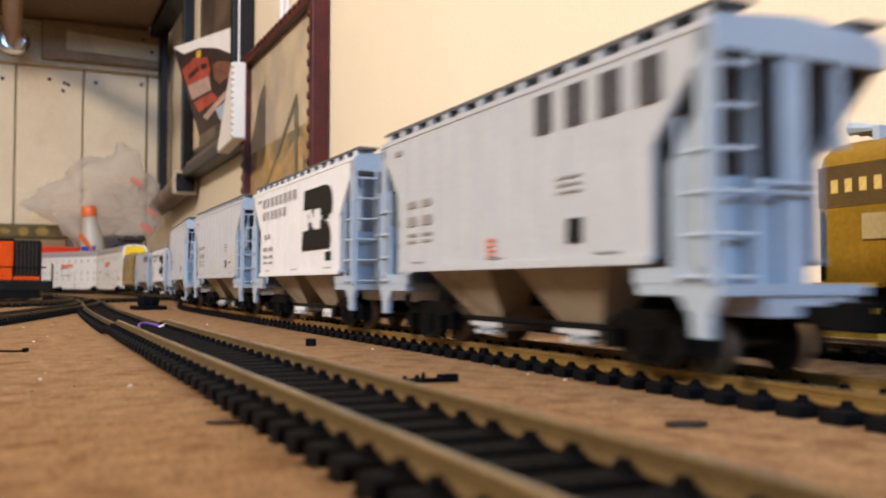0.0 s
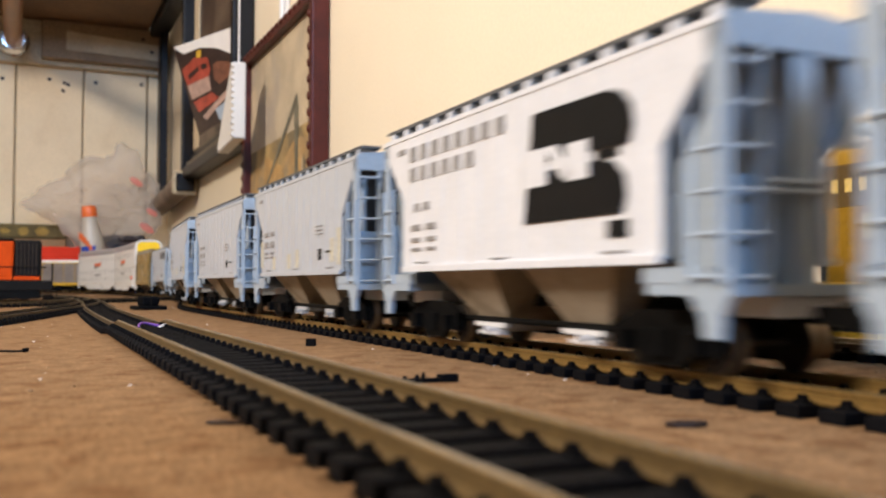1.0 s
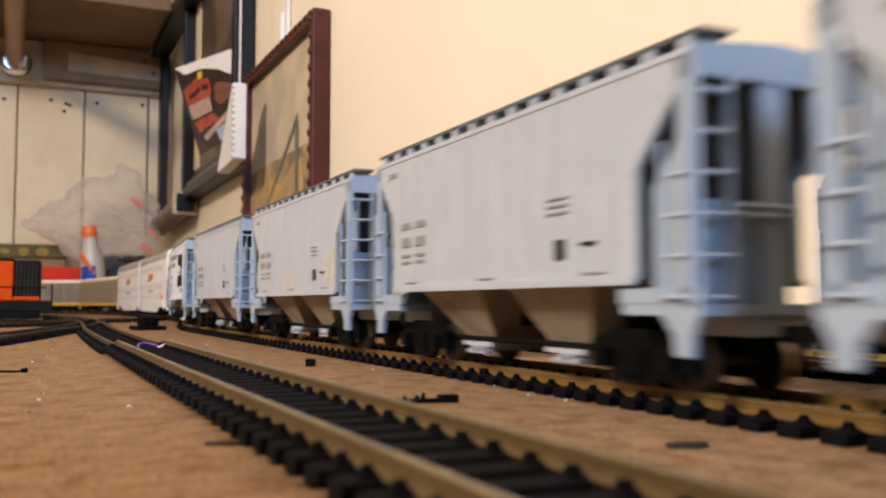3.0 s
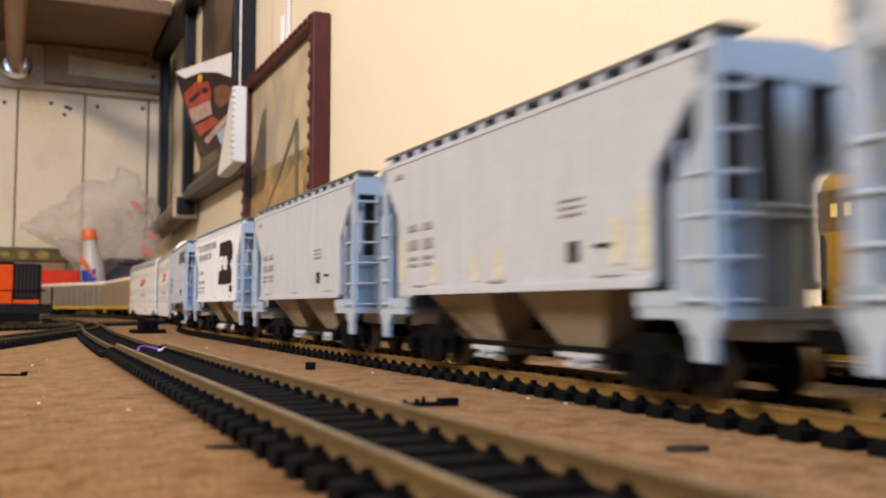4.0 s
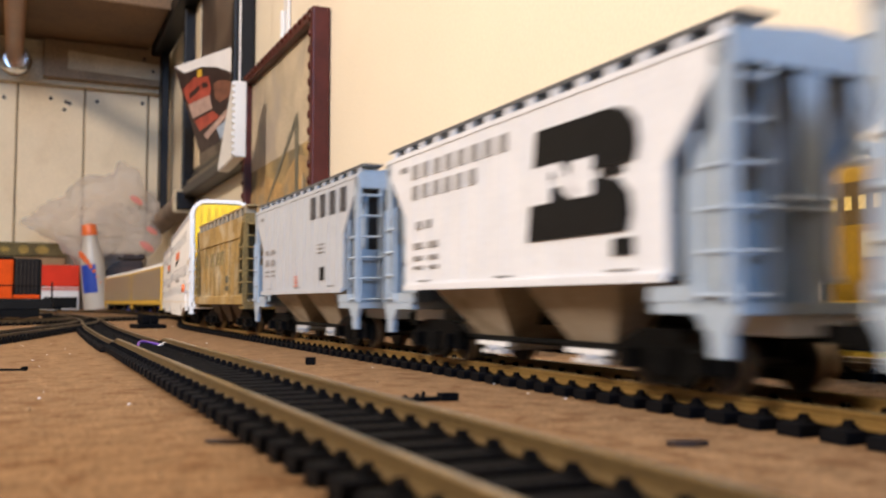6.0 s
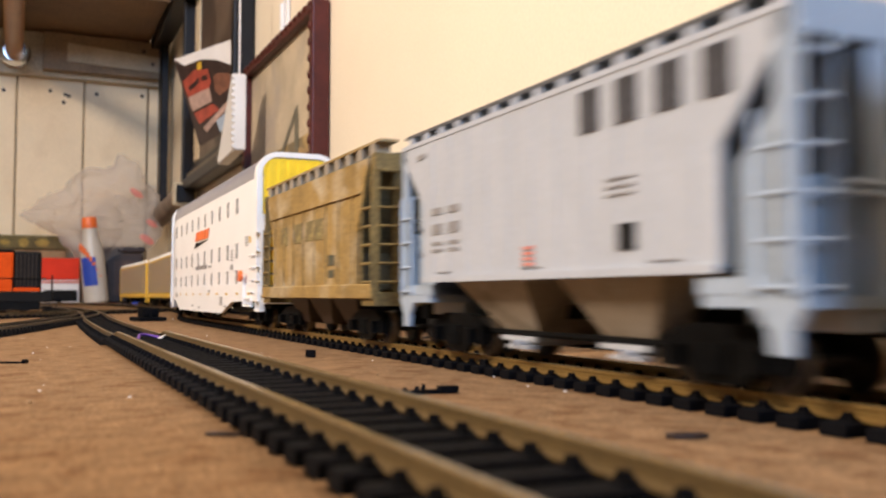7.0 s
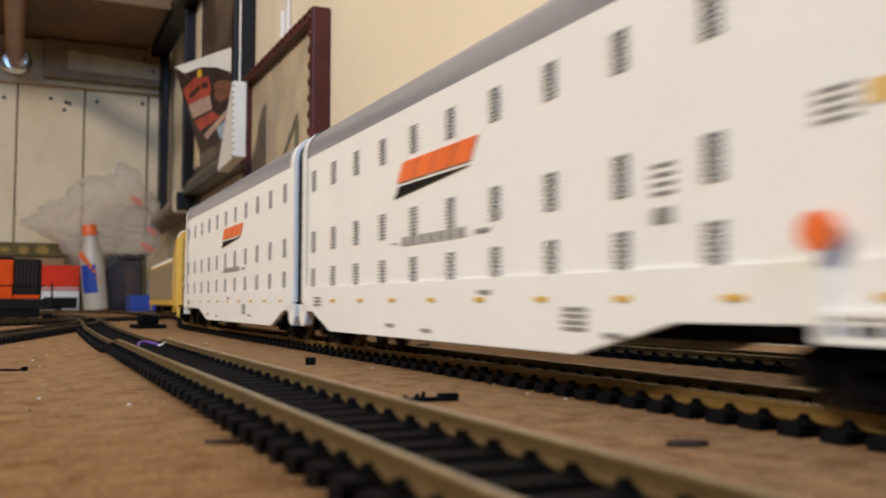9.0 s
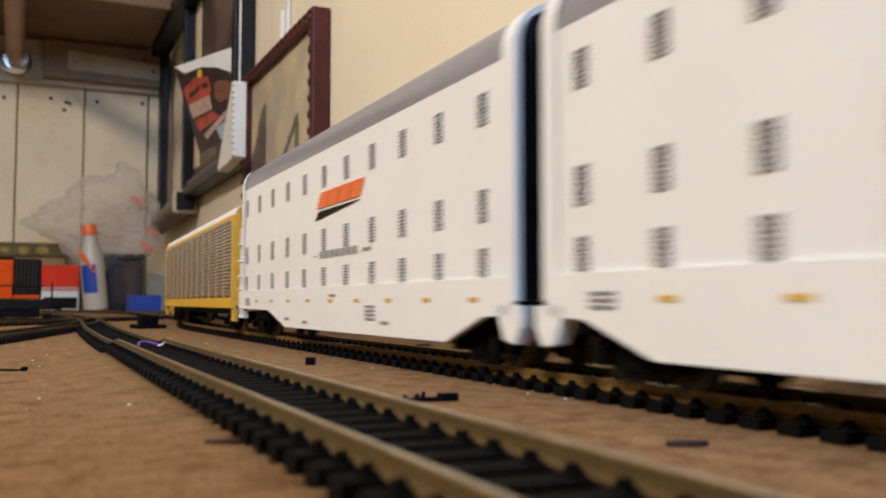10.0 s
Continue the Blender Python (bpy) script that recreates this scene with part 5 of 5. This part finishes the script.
part("lever", rod(B(), (0.0, -0.0085, 0.0030), (0.0, -0.0085, 0.0075), 0.0012, 8), TIE, sm_)

LITTER = [("debris_block", 0.0780, 0.2660, 2.6, 3.2, 2.2, 60), ("tie_strip", 0.0690, 0.1580, 2.4, 12.5, 1.3, 86), ("grey_flake", 0.0785, 0.0950, 2.0, 5.8, 0.8, 72), ("dark_sliver", 0.0241, 0.1222, 0.9, 5.6, 0.6, 62),
          ("coupler_part", -0.0042, 0.2760, 0.9, 7.0, 0.6, 66), ("debris_block", 0.0995, 0.1935, 1.6, 2.4, 3.4, 20), ("wood_strip", 0.1560, 0.3600, 1.4, 9.0, 1.0, -62)]
for name, x, y, w, l, h, rz in LITTER:
    w2, l2 = w / 2000, l / 2000
    if name == "debris_block":
        b = prism(B(), [(-w2, -l2), (w2 * 0.8, -l2 * 0.9), (w2, l2), (-w2 * 0.9, l2 * 0.8)], "z", 0.0, h / 1000)
    else:
        b = prism(B(), [(-w2 * 0.5, -l2), (w2 * 0.7, -l2 * 0.85), (w2, -l2 * 0.1), (w2 * 0.6, l2 * 0.55), (w2 * 0.1, l2), (-w2 * 0.8, l2 * 0.6), (-w2, -l2 * 0.3)], "z", 0.0, h / 1000)
    if name == "tie_strip":
        b = prism(B(), [(-w2 * 0.5, -l2), (w2 * 0.6, -l2), (w2 * 0.5, 0.0), (w2 * 0.3, l2 * 0.7), (0, l2), (-w2 * 0.4, l2 * 0.5), (-w2 * 0.3, 0)], "z", 0.0, h / 1500)
    bevelled(b, 0.00015, 1)
    o = thing(name, {"debris_block": "small dark plastic block lying on the board", "tie_strip": "broken strip of black plastic track ties", "wood_strip": "dark strip of wood lying on the board", "dark_sliver": "thin brown sliver lying on the board", "grey_flake": "grey plastic flake lying on the board",
                     "coupler_part": "loose black coupler lying on the board"}[name], "debris", m=pose(x, y, 0.0, 0, 0, rz))
    part("piece", b, {"dark_sliver": DARKBROWN, "wood_strip": DARKBROWN, "grey_flake": DARKBROWN}.get(name, TIE), o)
    if name == "coupler_part":
        part("knuckle", bevelled(box(B(), -0.0012, 0.0012, -0.0048, -0.0036, 0.0, 0.0012), 0.0003, 1), TIE, o)
    if name == "tie_strip":
        part("tie_stub", prism(B(), [(-0.0010, -0.0062), (0.0009, -0.0060), (0.0008, -0.0024), (-0.0009, -0.0028)], "z", 0.0, 0.0015), TIE, o)
        for x, y, r, z in ((0.0001, 0.0008, 0.0008, 0.0019), (0.0003, 0.0020, 0.0010, 0.0015), (-0.0002, 0.0046, 0.0009, 0.0014), (0.0002, 0.0058, 0.0006, 0.0010)):
            part("clip", rod(B(), (x, y, 0.0), (x + 0.0003, y - 0.0004, z), r, 5, r * 0.35), TIE, o)
wr = thing("wire_tangle", "purple and white wire ends lying across the siding ties", "wire", m=Matrix.Translation((0.0395, 0.338, 0.0032)) @ Matrix.Rotation(0.6, 4, "Z"))


def wire(pts, r):
    cu = bpy.data.curves.new("wire", "CURVE")
    cu.dimensions, cu.bevel_depth, cu.bevel_resolution = "3D", r, 2
    sp = cu.splines.new("NURBS")
    sp.points.add(len(pts) - 1)
    for p, q in zip(sp.points, pts):
        p.co = (*q, 1)
    sp.use_endpoint_u = True
    return cu


for nm, pts, r, m_ in (("purple_wire", [(-0.006, -0.002, 0), (-0.004, 0.001, 0.0014), (-0.001, 0.002, 0.0019), (0.002, 0.0, 0.0010), (0.003, -0.003, 0.0002)], 0.0005, WIRE),
                       ("white_wire", [(-0.002, -0.007, 0), (0.002, -0.006, 0.0012), (0.006, -0.003, 0.0012), (0.008, 0.001, 0.0002)], 0.0005, PAPER)):
    cu = wire(pts, r)
    cu.materials.append(m_)
    o = new(nm, cu)
    o.parent = wr
crumbs, pale = B(), B()
random.seed(11)
for k in range(1600):
    x, y = random.uniform(-0.30, 0.27), random.uniform(0.13, 1.5) ** 1.2
    r = random.uniform(0.0001, 0.00032) * (1.9 if random.random() < 0.06 else 1)
    bmesh.ops.create_icosphere(crumbs if k % 4 else pale, subdivisions=1, radius=r, matrix=Matrix.Translation((x, y, r * 0.5)) @ Matrix.Rotation(random.random() * 3, 4, "Z") @ Matrix.Diagonal((1.6, 1, 0.6, 1)))
solid("crumbs", crumbs, CARD, "brown crumbs and dust scattered over the board", "crumbs", kind="stuff")
solid("pale_crumbs", pale, PAPER, "pale crumbs scattered over the board", "crumbs", kind="stuff")

track("main_track", "brass-railed model track on black plastic ties", MAIN, -2.1955, MAIN.s[-1] - 0.02, (0.05, 2.2))
track("siding_track", "brass-railed siding track on black plastic ties, nearest the camera", SIDING, -2.2, 0.3585, (0.03, 0.36), metal=TARNISH)
track("turnout_track", "dull dark-railed model track continuing the siding past its joint", SIDING, 0.3595, SIDING.s[-1] - 0.02, (0.35, 1.6), metal=DARKRAIL)
track("branch_track", "model track curving off the siding", BRANCH, 0.0, BRANCH.s[-1], metal=DARKRAIL)
track("spur_track", "dull dark-railed model spur running in from the board's edge", SPUR, 0.0, SPUR.s[-1], metal=DARKRAIL)
track("loop_track", "model track crossing behind the junction", LOOP, 0.0, LOOP.s[-1], metal=DARKRAIL)
track("back_track", "model track beside the cream wall", BACK, -2.2, BACK.s[-1], metal=DARKRAIL)


def motions():
    RAIL = 0.0041
    for car, mid, half, sets in CARS:
        rows = []
        for i in range(101):
            t = i * 0.1
            s0 = mid - travelled(t)
            a, b = MAIN.at(s0 - half), MAIN.at(s0 + half)
            d = b - a
            rows.append((t, pose((a.x + b.x) / 2, (a.y + b.y) / 2, RAIL, 0, 0, -math.degrees(math.atan2(d.x, d.y)))))
        walk(car, rows)
        for ws in sets:
            y = ws.location.y
            walk(ws, [(i / FPS, pose(0, y, 0.0048, math.degrees(travelled(i / FPS) / 0.0048))) for i in range(301)])


motions()
